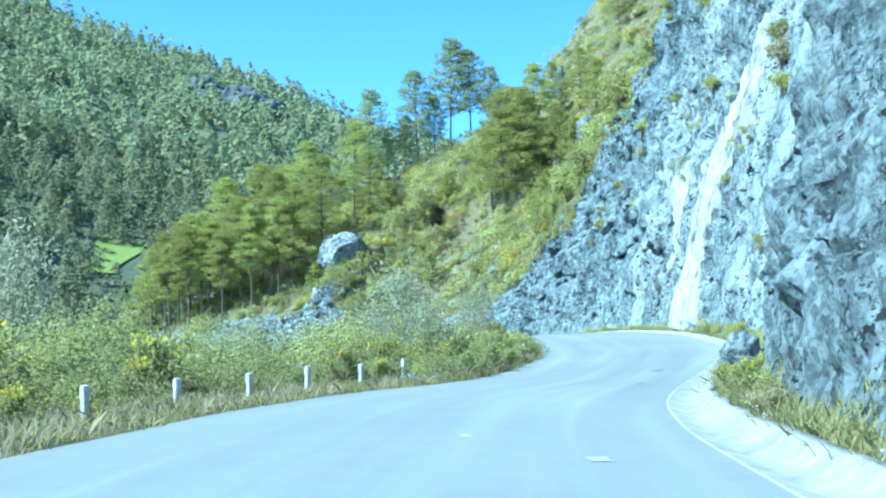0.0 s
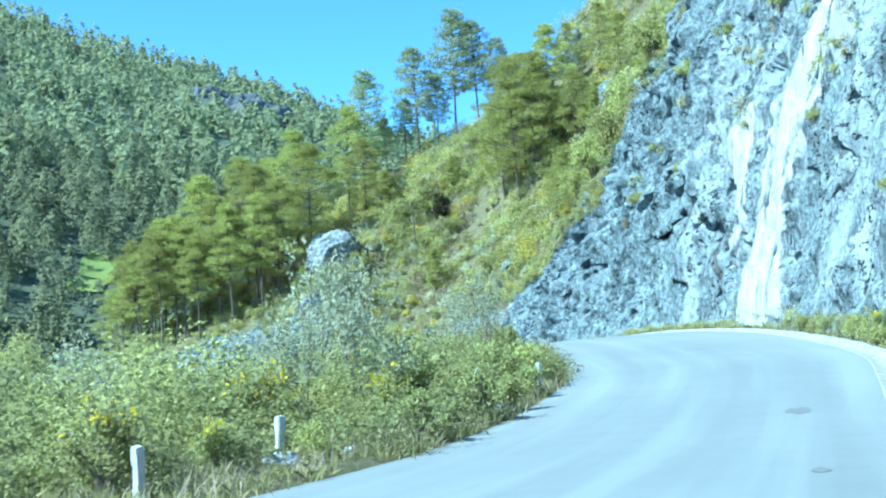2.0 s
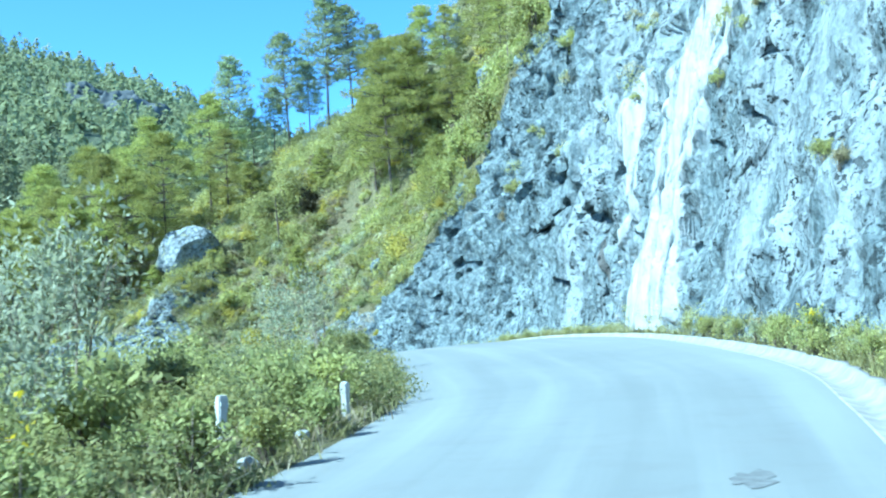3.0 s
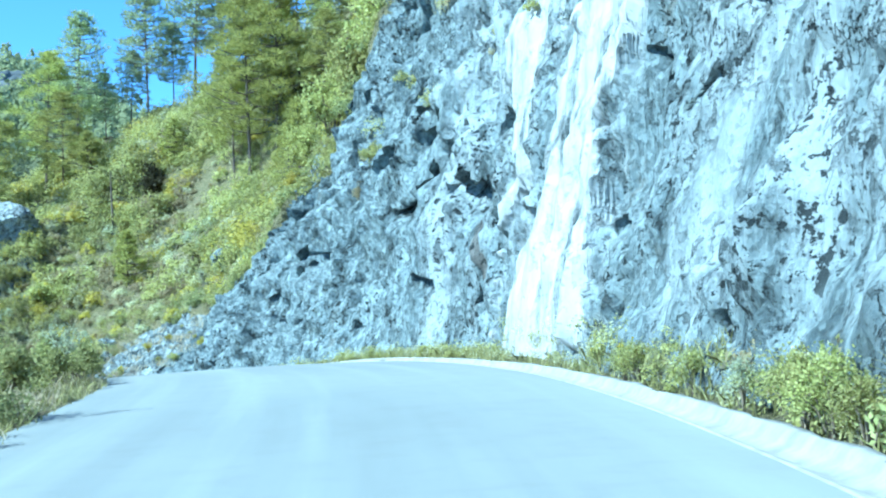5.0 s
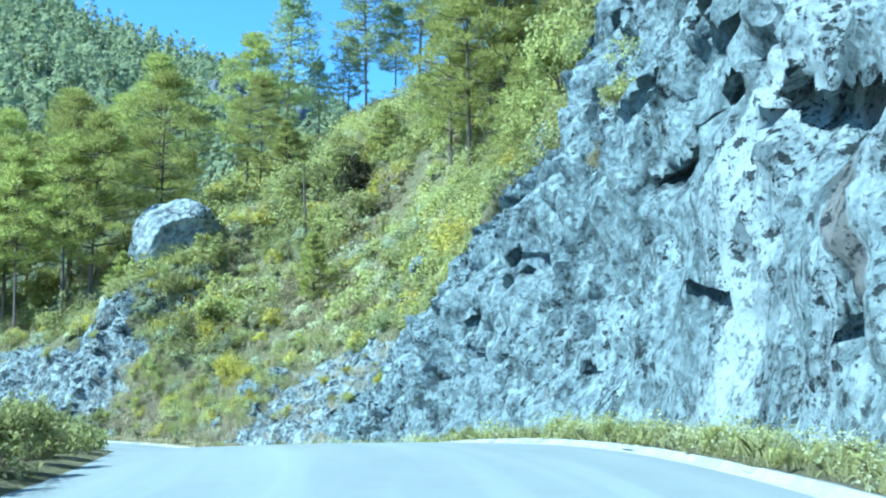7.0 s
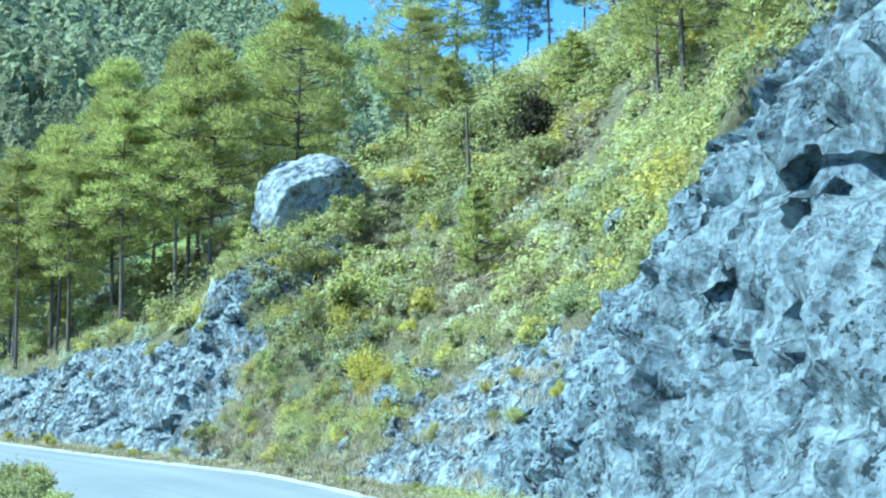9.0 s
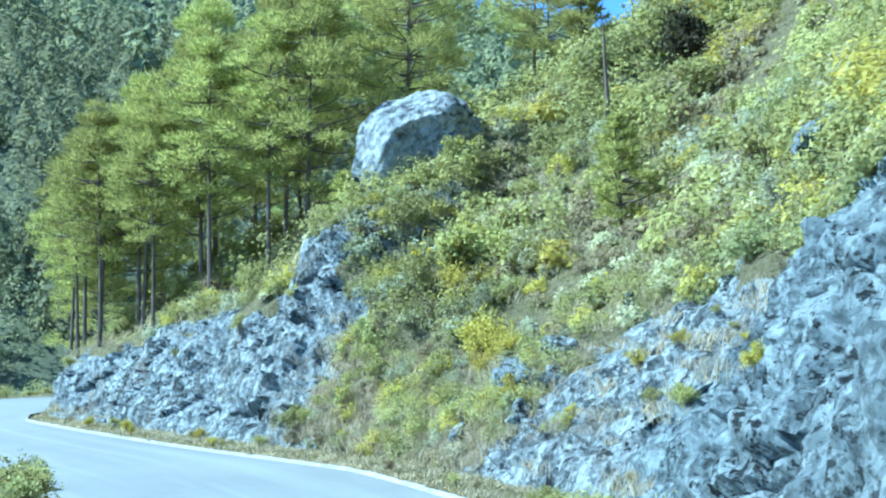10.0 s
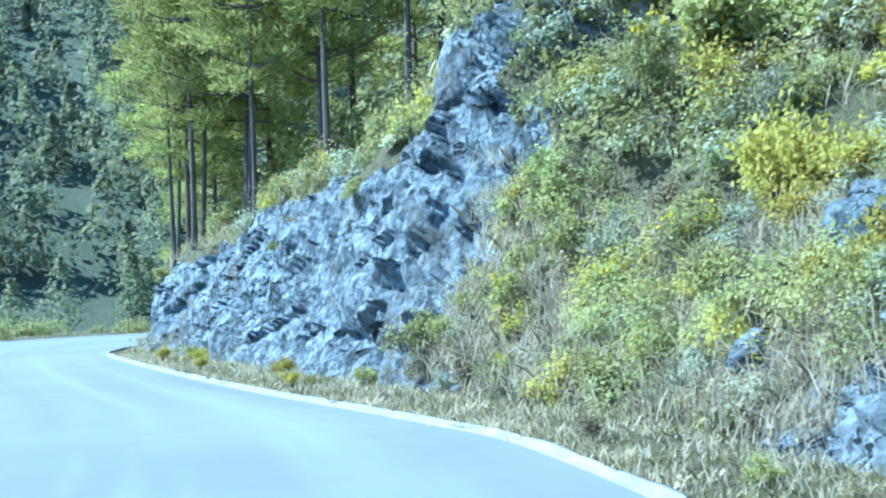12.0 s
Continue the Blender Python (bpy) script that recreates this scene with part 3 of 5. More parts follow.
def meadow():
    """A small bright pasture laid on the lower mountain slope."""
    q = np.linspace(-1, 1, 15)
    x, y = -66 + (3.4 + 0.8 * np.sin(3 * q))[:, None] * q[None], 229 + 9 * q[:, None] + 2 * q[None] ** 2
    z = np.array([[MOUNTAIN_TREE.ray_cast(Vector((a, b, 300)), Vector((0, 0, -1)))[0].z for a, b in zip(i, j)] for i, j in zip(x, y)])
    return tagged(grid_mesh("meadow", np.dstack([x, y, z + 0.35]), MEADOW), "small bright green pasture on the mountain slope", "meadow", kind="structure")


MEADOW = soil_material("bright_pasture", (0.28, 0.34, 0.07), (0.22, 0.28, 0.07), (0.36, 0.39, 0.12))
far_plain()


def bvh_of(*grids):
    verts, polys = [], []
    for g in grids:
        r, c = g.shape[:2]
        i = np.arange(r * c).reshape(r, c) + len(verts)
        polys += np.stack([i[:-1, :-1], i[:-1, 1:], i[1:, 1:], i[1:, :-1]], -1).reshape(-1, 4).tolist()
        verts += g.reshape(-1, 3).tolist()
    return BVHTree.FromPolygons(verts, polys)


HILL_TREE, BANK_TREE, MOUNTAIN_TREE = bvh_of(HILL), bvh_of(BANK), bvh_of(MOUNTAIN)


def ground_at(x, y, trees=(HILL_TREE, BANK_TREE, MOUNTAIN_TREE)):
    best = None
    for tree in trees:
        hit = tree.ray_cast(Vector((x, y, 300)), Vector((0, 0, -1)))
        if hit[0] is not None and (best is None or hit[0].z > best):
            best = hit[0].z
    return best


meadow()


def gutter():
    """Concrete gutter along the foot of the cuttings: a shallow dish with a kerb lip."""
    edge = along(RIGHT, 900)
    nor = normals_right(edge)
    wide = np.interp(np.maximum.accumulate(edge[:, 1]), [-40, 30, 40, 48, 72, 80, 100, 176], [0.85, 0.85, 0.6, 0.6, 0.36, 0.2, 0.11, 0.11])
    rows = []
    for q, z in ((-0.1, -0.1), (-0.06, -0.02), (0.0, -0.02), (0.3, -0.085), (0.62, -0.01), (0.8, 0.15), (1.0, 0.17), (1.04, 0.02)):
        n = q * wide
        jog = 0.14 * fractal(np.c_[edge, np.full(len(edge), q * 3.0)], 0.9, 3)
        rows.append(np.c_[edge + nor * (n + jog * (q > 0.9))[:, None], edge_z(edge[:, 1]) + z * (wide / 0.85) ** 0.5 + 0.03])
    return tagged(grid_mesh("gutter", np.array(rows), CONCRETE), "pale concrete gutter along the road edge", "gutter", kind="structure")


gutter()


# ---- plant meshes ----
RNG = np.random.default_rng(7)


def tri_mesh(name, v, material, per=3, smooth_shade=False):
    """A mesh of loose triangles or quads, per corners each."""
    n = len(v) // per
    me = bpy.data.meshes.new(name)
    me.vertices.add(len(v))
    me.vertices.foreach_set("co", np.asarray(v, np.float32).ravel())
    me.loops.add(n * per)
    me.loops.foreach_set("vertex_index", np.arange(n * per, dtype=np.int32))
    me.polygons.add(n)
    me.polygons.foreach_set("loop_start", np.arange(0, n * per, per, dtype=np.int32))
    me.update(calc_edges=True)
    me.materials.append(material)
    return me


def unit(a):
    return a / np.maximum(np.linalg.norm(a, axis=-1, keepdims=True), 1e-6)


def leaves(p, size, slim=0.45, up=0.3, rng=RNG):
    """A pointed four-cornered leaf at each of the places p."""
    n = len(p)
    a = unit(rng.normal(size=(n, 3)) + np.array([0, 0, up]))
    b = unit(np.cross(a, rng.normal(size=(n, 3))))
    s = (size * rng.uniform(0.6, 1.35, n))[:, None]
    fold = unit(np.cross(a, b)) * s * 0.12
    return np.stack([p, p + a * s * 0.5 + b * s * slim * 0.5 + fold, p + a * s, p + a * s * 0.5 - b * s * slim * 0.5 + fold], 1).reshape(-1, 3)


def facing(p, way, size, slim=0.7):
    """A three-cornered leaf at each place p, its flat side turned roughly along way."""
    nor = unit(way + RNG.normal(0, 0.5, p.shape))
    a = unit(np.cross(nor, RNG.normal(size=p.shape)))
    b = np.cross(nor, a)
    s = (size * RNG.uniform(0.6, 1.35, len(p)))[:, None]
    return np.stack([p - b * s * slim * 0.5, p + b * s * slim * 0.5, p + a * s], 1).reshape(-1, 3)


def needles(p, d, length, width, rng=RNG):
    """A thin three-cornered needle bunch at each place p, pointing along d."""
    n = len(p)
    b = unit(np.cross(d, rng.normal(size=(n, 3)))) * width
    return np.stack([p - b, p + b, p + d * (length * rng.uniform(0.7, 1.3, n))[:, None]], 1).reshape(-1, 3)


def tube(path, radii, sides=6):
    """Quads of a tube along a path, as loose corners."""
    path = np.array(path, float)
    t = unit(np.gradient(path, axis=0))
    a = unit(np.cross(t, np.array([0.31, 0.95, 0.05])))
    b = np.cross(t, a)
    ang = np.linspace(0, 2 * np.pi, sides, endpoint=False)
    ring = path[:, None] + (np.cos(ang)[None, :, None] * a[:, None] + np.sin(ang)[None, :, None] * b[:, None]) * np.array(radii)[:, None, None]
    nxt = np.roll(ring, -1, axis=1)
    return np.stack([ring[:-1], nxt[:-1], nxt[1:], ring[1:]], 2).reshape(-1, 3)


def child(name, mesh, parent, label=""):
    ob = new(name, mesh)
    ob.parent = parent
    if label:
        ob["label"] = label
    return ob


def make_shrub(name, label, category, material, seed, n_leaf=1500, leaf=0.1, height=1.0, slim=0.5, flowers=0, spiky=0.0, thick=1.0):
    """A shrub about one metre across: bare stems, and leaves bunched at the twig ends."""
    rng = np.random.default_rng(seed)
    root = new(name)
    stems, tips = [], []
    for k in range(11):
        az, lean = rng.uniform(0, 2 * np.pi), rng.uniform(0.05, 0.85)
        top = np.array([math.cos(az) * lean * 0.55, math.sin(az) * lean * 0.55, height * rng.uniform(0.55, 1.0) * (1 - 0.35 * lean)])
        mid = top * np.array([0.35, 0.35, 0.55]) + rng.normal(0, 0.03, 3)
        path = np.array([[0, 0, -0.15], mid, top])
        stems.append(tube(path, [0.018 * thick, 0.012 * thick, 0.005 * thick], 4))
        for _ in range(3):
            q = rng.uniform(0.25, 1.0)
            base = mid + (top - mid) * q
            tip = base + rng.normal(0, 0.14, 3) * np.array([1, 1, 0.8]) + np.array([math.cos(az), math.sin(az), 0]) * 0.06
            tip[2] = max(tip[2], 0.05)
            stems.append(tube(np.array([base, (base + tip) / 2 + 0.01, tip]), [0.006 * thick, 0.005 * thick, 0.003 * thick], 3))
            tips.append((base, tip))
    tips = np.array(tips)
    pick = rng.integers(0, len(tips), n_leaf)
    q = rng.uniform(0.1, 1.12, n_leaf)[:, None]
    p = tips[pick, 0] * (1 - q) + tips[pick, 1] * q + rng.normal(0, 0.065, (n_leaf, 3))
    p[:, 2] = np.abs(p[:, 2])
    child("foliage", tri_mesh("foliage", leaves(p, leaf, slim, 0.3 + spiky, rng), material, 4), root)
    child("stem", tri_mesh("stem", np.vstack(stems), TWIG, 4), root)
    if flowers:
        top = tips[np.argsort(-tips[:, 1, 2])[: max(6, len(tips) // 2)], 1]
        p = top[rng.integers(0, len(top), flowers)] + rng.normal(0, 0.045, (flowers, 3)) + np.array([0, 0, 0.05])
        child("blossom", tri_mesh("blossom", leaves(p, 0.065, 0.9, 0.8, rng), PETAL, 4), root, "bright yellow flower heads")
    return tagged(root, label, category)


def make_pine(name, label, seed, height=12.0, bare=0.3, spread=0.2, clumps=120, dense=46, needle=0.36, lean=0.0, material=PINE, tuft=0.034):
    """A pine: tapered trunk with a slight bend, whorled limbs, needle bunches at the limb ends."""
    rng = np.random.default_rng(seed)
    root = new(name)
    zs = np.linspace(-0.4, height, 9)
    bend = np.stack([0.012 * height * np.sin(zs / height * 2.2 + seed) + lean * zs, 0.012 * height * np.cos(zs / height * 2.7 + seed) - 0.012 * height, zs], -1)
    limbs, ends, dirs = [tube(bend, np.interp(zs, [-0.4, 0.4, height], [0.012 * height, 0.0095 * height, 0.02]), 8)], [], []
    for k in range(clumps):
        q = bare + (1 - bare) * (k + rng.uniform(0, 1)) / clumps
        q = min(0.99, bare + (1 - bare) * (round((q - bare) / (1 - bare) * clumps / 6) * 6 / clumps) + rng.normal(0, 0.008))
        z = q * height
        az = k * 2.4 + rng.uniform(-0.5, 0.5)
        shape = math.sin(min(1, (1.04 - q) / (1.04 - bare) * 1.15) * math.pi / 2) * (0.5 + 0.5 * min(1, (q - bare) / 0.12))
        r = height * spread * shape * rng.uniform(0.45, 1.3)
        base = np.array([np.interp(z, zs, bend[:, 0]), np.interp(z, zs, bend[:, 1]), z])
        out = np.array([math.cos(az), math.sin(az), rng.uniform(-0.05, 0.45)])
        tip = base + out * r
        mid = (base + tip) / 2 - np.array([0, 0, 0.06 * r])
        limbs.append(tube(np.array([base, mid, tip]), [0.045, 0.03, 0.012], 4))
        ends += [tip, mid * 0.35 + tip * 0.65 + rng.normal(0, 0.12 * r, 3)]
        dirs += [out, out]
    ends, dirs = np.array(ends), unit(np.array(dirs))
    n = clumps * dense
    pick = rng.integers(0, len(ends), n)
    size = tuft * height
    c = rng.normal(0, 1, (n, 3)) * np.array([1, 1, 0.62])
    p = ends[pick] + unit(c) * (rng.uniform(0, 1, n) ** 0.33)[:, None] * size * 1.35 * np.array([1, 1, 0.5])
    d = unit(unit(c) + dirs[pick] * 0.5 + np.array([0, 0, 0.45]) + rng.normal(0, 0.3, (n, 3)))
    child("trunk", tri_mesh("trunk", np.vstack(limbs), BARK, 4), root, "dark ridged bark trunk with bare limbs")
    child("crown", tri_mesh("crown", needles(p, d, needle, needle * 0.11, rng), material, 3), root, "bushy yellow-green needle crown")
    return tagged(root, label, "pine tree")


def place(ob, x, y, scale=1.0, turn=None, z=None, sink=0.05, tall=1.0, group=""):
    z = ground_at(x, y) if z is None else z
    if z is None:
        return None
    c = copy_thing(ob, pose(x, y, z - sink, 0, 0, RNG.uniform(0, 360) if turn is None else turn))
    c.scale = (scale, scale, scale * tall)
    if group:
        c["group"] = group
    return c


def discard(ob):
    for o in (*ob.children_recursive, ob):
        bpy.data.objects.remove(o)


# ---- plants: one of each kind, then copies ----
kinds = {
    "tree": [make_shrub("broadleaf_tree", "small bushy light-green tree above the cliff", "tree", SHRUB_OLIVE, s, 3600, 0.06, 1.35, 0.6, 0, 0.0, 1.4) for s in (81, 82)],
    "olive": [make_shrub("shrub", "olive-green leafy shrub on the dry hillside", "shrub", SHRUB_OLIVE, s, 1050, 0.09) for s in (11, 12, 13)],
    "green": [make_shrub("shrub", "dense mid-green shrub on the slope", "shrub", SHRUB_GREEN, s, 1050, 0.09) for s in (21, 22)],
    "lime": [make_shrub("shrub", "bright yellow-green leafy bush", "shrub", SHRUB_LIME, s, 1400, 0.085, 1.15) for s in (31, 32)],
    "silver": [make_shrub("shrub", "silvery grey-leaved shrub with pale twigs", "shrub", SHRUB_SILVER, s, 1000, 0.08, 1.2, 0.33, 0, 0.5) for s in (41, 42)],
    "tall_silver": [make_shrub("shrub", "tall sparse silvery-leaved shrub at the roadside", "shrub", SHRUB_SILVER, s, 1100, 0.056, 1.75, 0.38, 0, 0.6, 0.35) for s in (43, 44)],
    "dry": [make_shrub("shrub", "dry brown half-withered shrub", "shrub", SHRUB_DRY, s, 1100, 0.08) for s in (51, 52)],
    "fine": [make_shrub("shrub", "fine-leaved grey-olive shrub at the cliff foot", "shrub", SHRUB_OLIVE, s, 1700, 0.055) for s in (71, 72)],
    "yellow": [make_shrub("flowering_shrub", "green shrub with bright yellow flower heads", "flowering shrub", SHRUB_GREEN, s, 1300, 0.076, 1.1, 0.5, 70) for s in (61, 62)],
}
tall_pines = [make_pine("pine_tree", "tall open-crowned pine on the skyline", s, 11.0, 0.36, 0.21, 84, 60, 0.34, 0.0, PINE_DARK, 0.026) for s in (1, 2, 10)]
bench_pines = [make_pine("pine_tree", "bushy yellow-green pine above the cutting", s, 13.0, 0.22, 0.235, 84, 62, 0.43) for s in (3, 4, 5)]
front_pines = [make_pine("pine_tree", "bushy yellow-green pine above the cutting", s, 13.0, 0.26, 0.26, 66, 220, 0.28, 0.0, PINE, 0.035) for s in (33, 34, 35)]
slim_pines = [make_pine("pine_tree", "slim pine with a bare lower trunk", s, 12.0, 0.42, 0.17, 40, 200, 0.28, 0.0, PINE, 0.035) for s in (6, 7)]
young_pines = [make_pine("young_pine", "small bushy young pine among shrubs", s, 4.0, 0.08, 0.27, 60, 70, 0.26) for s in (8, 9)]
prototypes = [o for v in kinds.values() for o in v] + tall_pines + front_pines + bench_pines + slim_pines + young_pines


def any_of(seq):
    return seq[int(RNG.integers(len(seq)))]


def pick_kind(weights):
    names = list(weights)
    p = np.array([weights[n] for n in names], float)
    return any_of(kinds[names[int(RNG.choice(len(names), p=p / p.sum()))]])


# Tall pines along the skyline, behind the slope.
for x, y, h in ((-13, 168, 14), (-17.5, 167, 13.5), (-11, 169.5, 7), (-6.8, 169, 13.5), (-1.9, 168, 15.5), (0.6, 168, 13), (-8.6, 170, 8), (3, 166, 10), (-4.6, 170, 9)):
    place(any_of(tall_pines), x, y, h / 11.0, group="skyline pines")
# Bushy pines on the bench above the low cutting, and between the shrubs.
for x, y, h in ((-19.8, 141.6, 12.5), (-26.3, 143.9, 13), (-22.5, 145.5, 13.5), (-17.2, 147.5, 12), (-29, 149, 14), (-33.5, 150, 13), (-25, 151, 14), (-37, 150.8, 11),
                (-14.5, 159.5, 12.5), (-19.5, 153, 14), (-12.2, 153.5, 9), (-23.5, 157, 13), (-30, 156, 14), (-36, 156, 13), (-40.5, 155.5, 10), (-31.2, 146.3, 12)):
    place(any_of(front_pines), x, y, h / 13.0, group="bench pines")
for x, y, h in ((-32.5, 144.6, 12), (-34.3, 147, 11.5), (-36.2, 148.5, 12), (-28.2, 142.6, 11), (-24.5, 141.6, 12), (-30.2, 144.9, 12), (-21.4, 141.2, 12), (-35.2, 146.6, 10.5), (-38.2, 150, 11)):
    place(any_of(slim_pines), x, y, h / 12.0, group="bench pines")
for x, y, h in ((3.75, 137.2, 14), (5.7, 135.7, 13), (2.4, 140.5, 10), (7.7, 138.2, 11), (4.9, 141.5, 11), (9.4, 133, 7), (9.8, 143, 7), (12.5, 137, 7), (6.5, 150, 5.5), (13.5, 131, 7), (17, 138, 7)):
    place(any_of(front_pines if h > 9 else bench_pines), x, y, h / 13.0, group="slope pines")
for x, y, h in ((-4.2, 132.9, 3.9), (-2.5, 149, 4), (7, 127, 4), (11.2, 129, 5.5), (-9.5, 150, 5), (2.4, 151, 5), (14, 124, 5), (17, 118, 5.5), (19, 112, 5), (-17.3, 139.6, 3.2)):
    place(any_of(young_pines), x, y, h / 4.0, group="young pines")
# Pines down in the valley to the left.
for k in range(30):
    x, y = -RNG.uniform(36, 90), RNG.uniform(70, 135)
    if x < -30 - max(0, (y - 90) * 0.75):
        place(any_of(bench_pines), x, y, RNG.uniform(0.6, 0.95), group="valley pines")


def hill_point(station_lo, station_hi, n_lo, n_hi):
    """A random place on the slope above the cut."""
    cols = np.where((STATION[0] >= station_lo) & (STATION[0] <= station_hi))[0]
    c = int(RNG.choice(cols))
    n = RNG.uniform(n_lo, n_hi)
    q = 2 + n / 75.0
    r = int(np.argmin(np.abs(Q[:, c] - q)))
    return HILL[r, c] + (HILL[r + 1, c] - HILL[r, c]) * RNG.uniform(0, 1)


for k in range(60):
    p = hill_point(104, 146, 0.2, 18)
    s = RNG.uniform(1.2, 2.5) * (0.85 if k % 3 else 1.1)
    place(pick_kind({"olive": 0.42, "green": 0.2, "lime": 0.12, "silver": 0.1, "dry": 0.11, "yellow": 0.03}), p[0], p[1], s, z=p[2], sink=0.1 * s, tall=RNG.uniform(0.75, 1.1), group="hillside shrubs")
for k in range(16):
    p = hill_point(16, 100, 0.0, 6)
    s = RNG.uniform(1.0, 2.2)
    place(pick_kind({"olive": 0.55, "green": 0.25, "dry": 0.2}), p[0], p[1], s, z=p[2], sink=0.1 * s, group="cliff-top shrubs")
for x, y, s in ((9.1, 113.4, 3.3), (10.3, 110.8, 3.6), (11.6, 107.5, 3.4), (8.2, 117, 2.8), (12.4, 112.0, 3.8), (13.0, 104.8, 3.2), (10.6, 117.5, 3.4), (14.6, 108.6, 3.8), (14.4, 101.8, 3.0), (9.4, 122.0, 3.0), (15.6, 115, 3.8), (12.6, 121, 3.4)):
    place(any_of(kinds["tree"]), x, y, s, sink=0.3, tall=RNG.uniform(0.95, 1.3), group="broadleaf trees above the cliff")
# Trees and large bushes crowding the slope beside the top of the cliff.
for k in range(6):
    p = hill_point(98, 116, 3, 14)
    place(any_of(bench_pines), p[0], p[1], RNG.uniform(0.34, 0.6), z=p[2], sink=0.2, group="slope pines")
for k in range(14):
    p = hill_point(95, 116, 0.0, 9)
    s = RNG.uniform(1.2, 2.2)
    place(pick_kind({"olive": 0.4, "green": 0.4, "lime": 0.2}), p[0], p[1], s, z=p[2], sink=0.1 * s, tall=RNG.uniform(0.9, 1.3), group="cliff-top shrubs")
for k in range(12):
    cols = np.where((STATION[0] >= 114.5) & (STATION[0] <= 122.5))[0]
    p = HILL[int(RNG.integers(10, 110)), int(RNG.choice(cols))]
    place(pick_kind({"olive": 0.4, "dry": 0.3, "lime": 0.2, "yellow": 0.1}), p[0], p[1], RNG.uniform(0.25, 0.6), z=p[2], sink=0.06, group="cliff shrubs")
# Bright bushes along the top of the low cutting and under the bench pines.
for k in range(24):
    p = hill_point(129, 146, 0.1, 7)
    place(pick_kind({"olive": 0.5, "lime": 0.25, "dry": 0.15, "yellow": 0.1}), p[0], p[1], RNG.uniform(0.7, 1.6), z=p[2], sink=0.08, tall=RNG.uniform(0.8, 1.2), group="cutting-top shrubs")
for x, y, k in ((-13.2, 138.2, 1.3), (-14.6, 138.0, 1.1), (-12.2, 138.9, 1.5), (-15.8, 138.4, 1.0)):
    place(any_of(kinds["olive"]), x, y, k, group="hillside shrubs")
for x, y, s, tall, kind in ((-7.8, 129.6, 1.6, 1.3, "lime"), (-8.4, 130.4, 1.3, 1.1, "lime"), (-7.4, 128.9, 1.2, 1.0, "lime"), (-11.4, 133.4, 1.4, 1.2, "yellow"), (-10.6, 134.2, 1.5, 1.2, "yellow"), (-9.6, 133.0, 1.2, 1.2, "dry"), (-8.9, 132.2, 1.3, 1.1, "silver"),
                            (-5.6, 125.4, 1.1, 1.2, "lime"), (-6.6, 127.9, 1.0, 1.0, "dry"), (-10.2, 130.8, 1.0, 1.1, "dry"), (-4.2, 129.4, 1.2, 1.0, "yellow"), (-11.9, 131.6, 0.9, 1.0, "dry"), (-3.2, 131.5, 1.3, 1.0, "dry")):
    place(any_of(kinds[kind]), x, y, s, sink=0.3 * s, tall=tall, group="hillside shrubs")
# Overgrown gap between the two cuttings.
for k in range(34):
    cols = np.where((STATION[0] >= 122.3) & (STATION[0] <= 129.5))[0]
    c, r = int(RNG.choice(cols)), int(RNG.integers(4, 116))
    p, s = HILL[r, c], RNG.uniform(0.5, 1.25)
    place(pick_kind({"olive": 0.35, "green": 0.1, "lime": 0.35, "silver": 0.07, "yellow": 0.2, "dry": 0.1}), p[0], p[1], s, z=p[2], sink=0.08, tall=RNG.uniform(0.8, 1.2), group="hillside shrubs")


def face_point(y, h):
    """The place on the rock face at about that y and height over the road."""
    f = HILL[6:118]
    d = (f[..., 1] - y) ** 2 + (f[..., 2] - edge_z(y) - h) ** 2
    r, c = np.unravel_index(np.argmin(d), d.shape)
    return f[r, c]


for y, h, s, kind in ((65.5, 14.2, 1.9, "dry"), (64.6, 12.6, 1.5, "olive"), (66.3, 15.6, 1.6, "olive"), (79, 15.2, 1.2, "olive"), (81, 14.4, 1.0, "dry"), (76, 15.0, 0.9, "olive"), (70.5, 8.6, 0.7, "olive"),
                      (86, 10.5, 0.7, "olive"), (97.5, 8.6, 1.1, "olive"), (99.5, 7.6, 0.8, "dry"), (58, 4.6, 0.7, "olive"), (55.6, 4.2, 0.6, "dry"), (61.5, 8.8, 0.6, "olive"), (52, 9, 0.8, "dry"),
                      (88.5, 16, 1.2, "green"), (92, 15, 1.4, "olive"), (28, 12.5, 1.6, "dry"), (30, 13.5, 1.8, "olive"), (24, 11, 1.2, "olive"), (34, 9, 0.8, "dry"), (113, 2.8, 0.55, "lime"),
                      (117, 2.2, 0.6, "olive"), (134.3, 5.4, 0.7, "olive"), (137, 4.6, 0.8, "olive"), (139.5, 3.2, 0.5, "green"), (146, 2.6, 0.8, "olive")):
    p = face_point(y, h)
    place(any_of(kinds[kind]), p[0] - 0.1, p[1], s, z=p[2], sink=0.15, group="cliff shrubs")


def verge_point(curve, y, n, side):
    i = int(np.argmin(np.abs(curve[:, 1] - y)))
    nor = normals_right(curve)[i] * side
    return curve[i] + nor * n


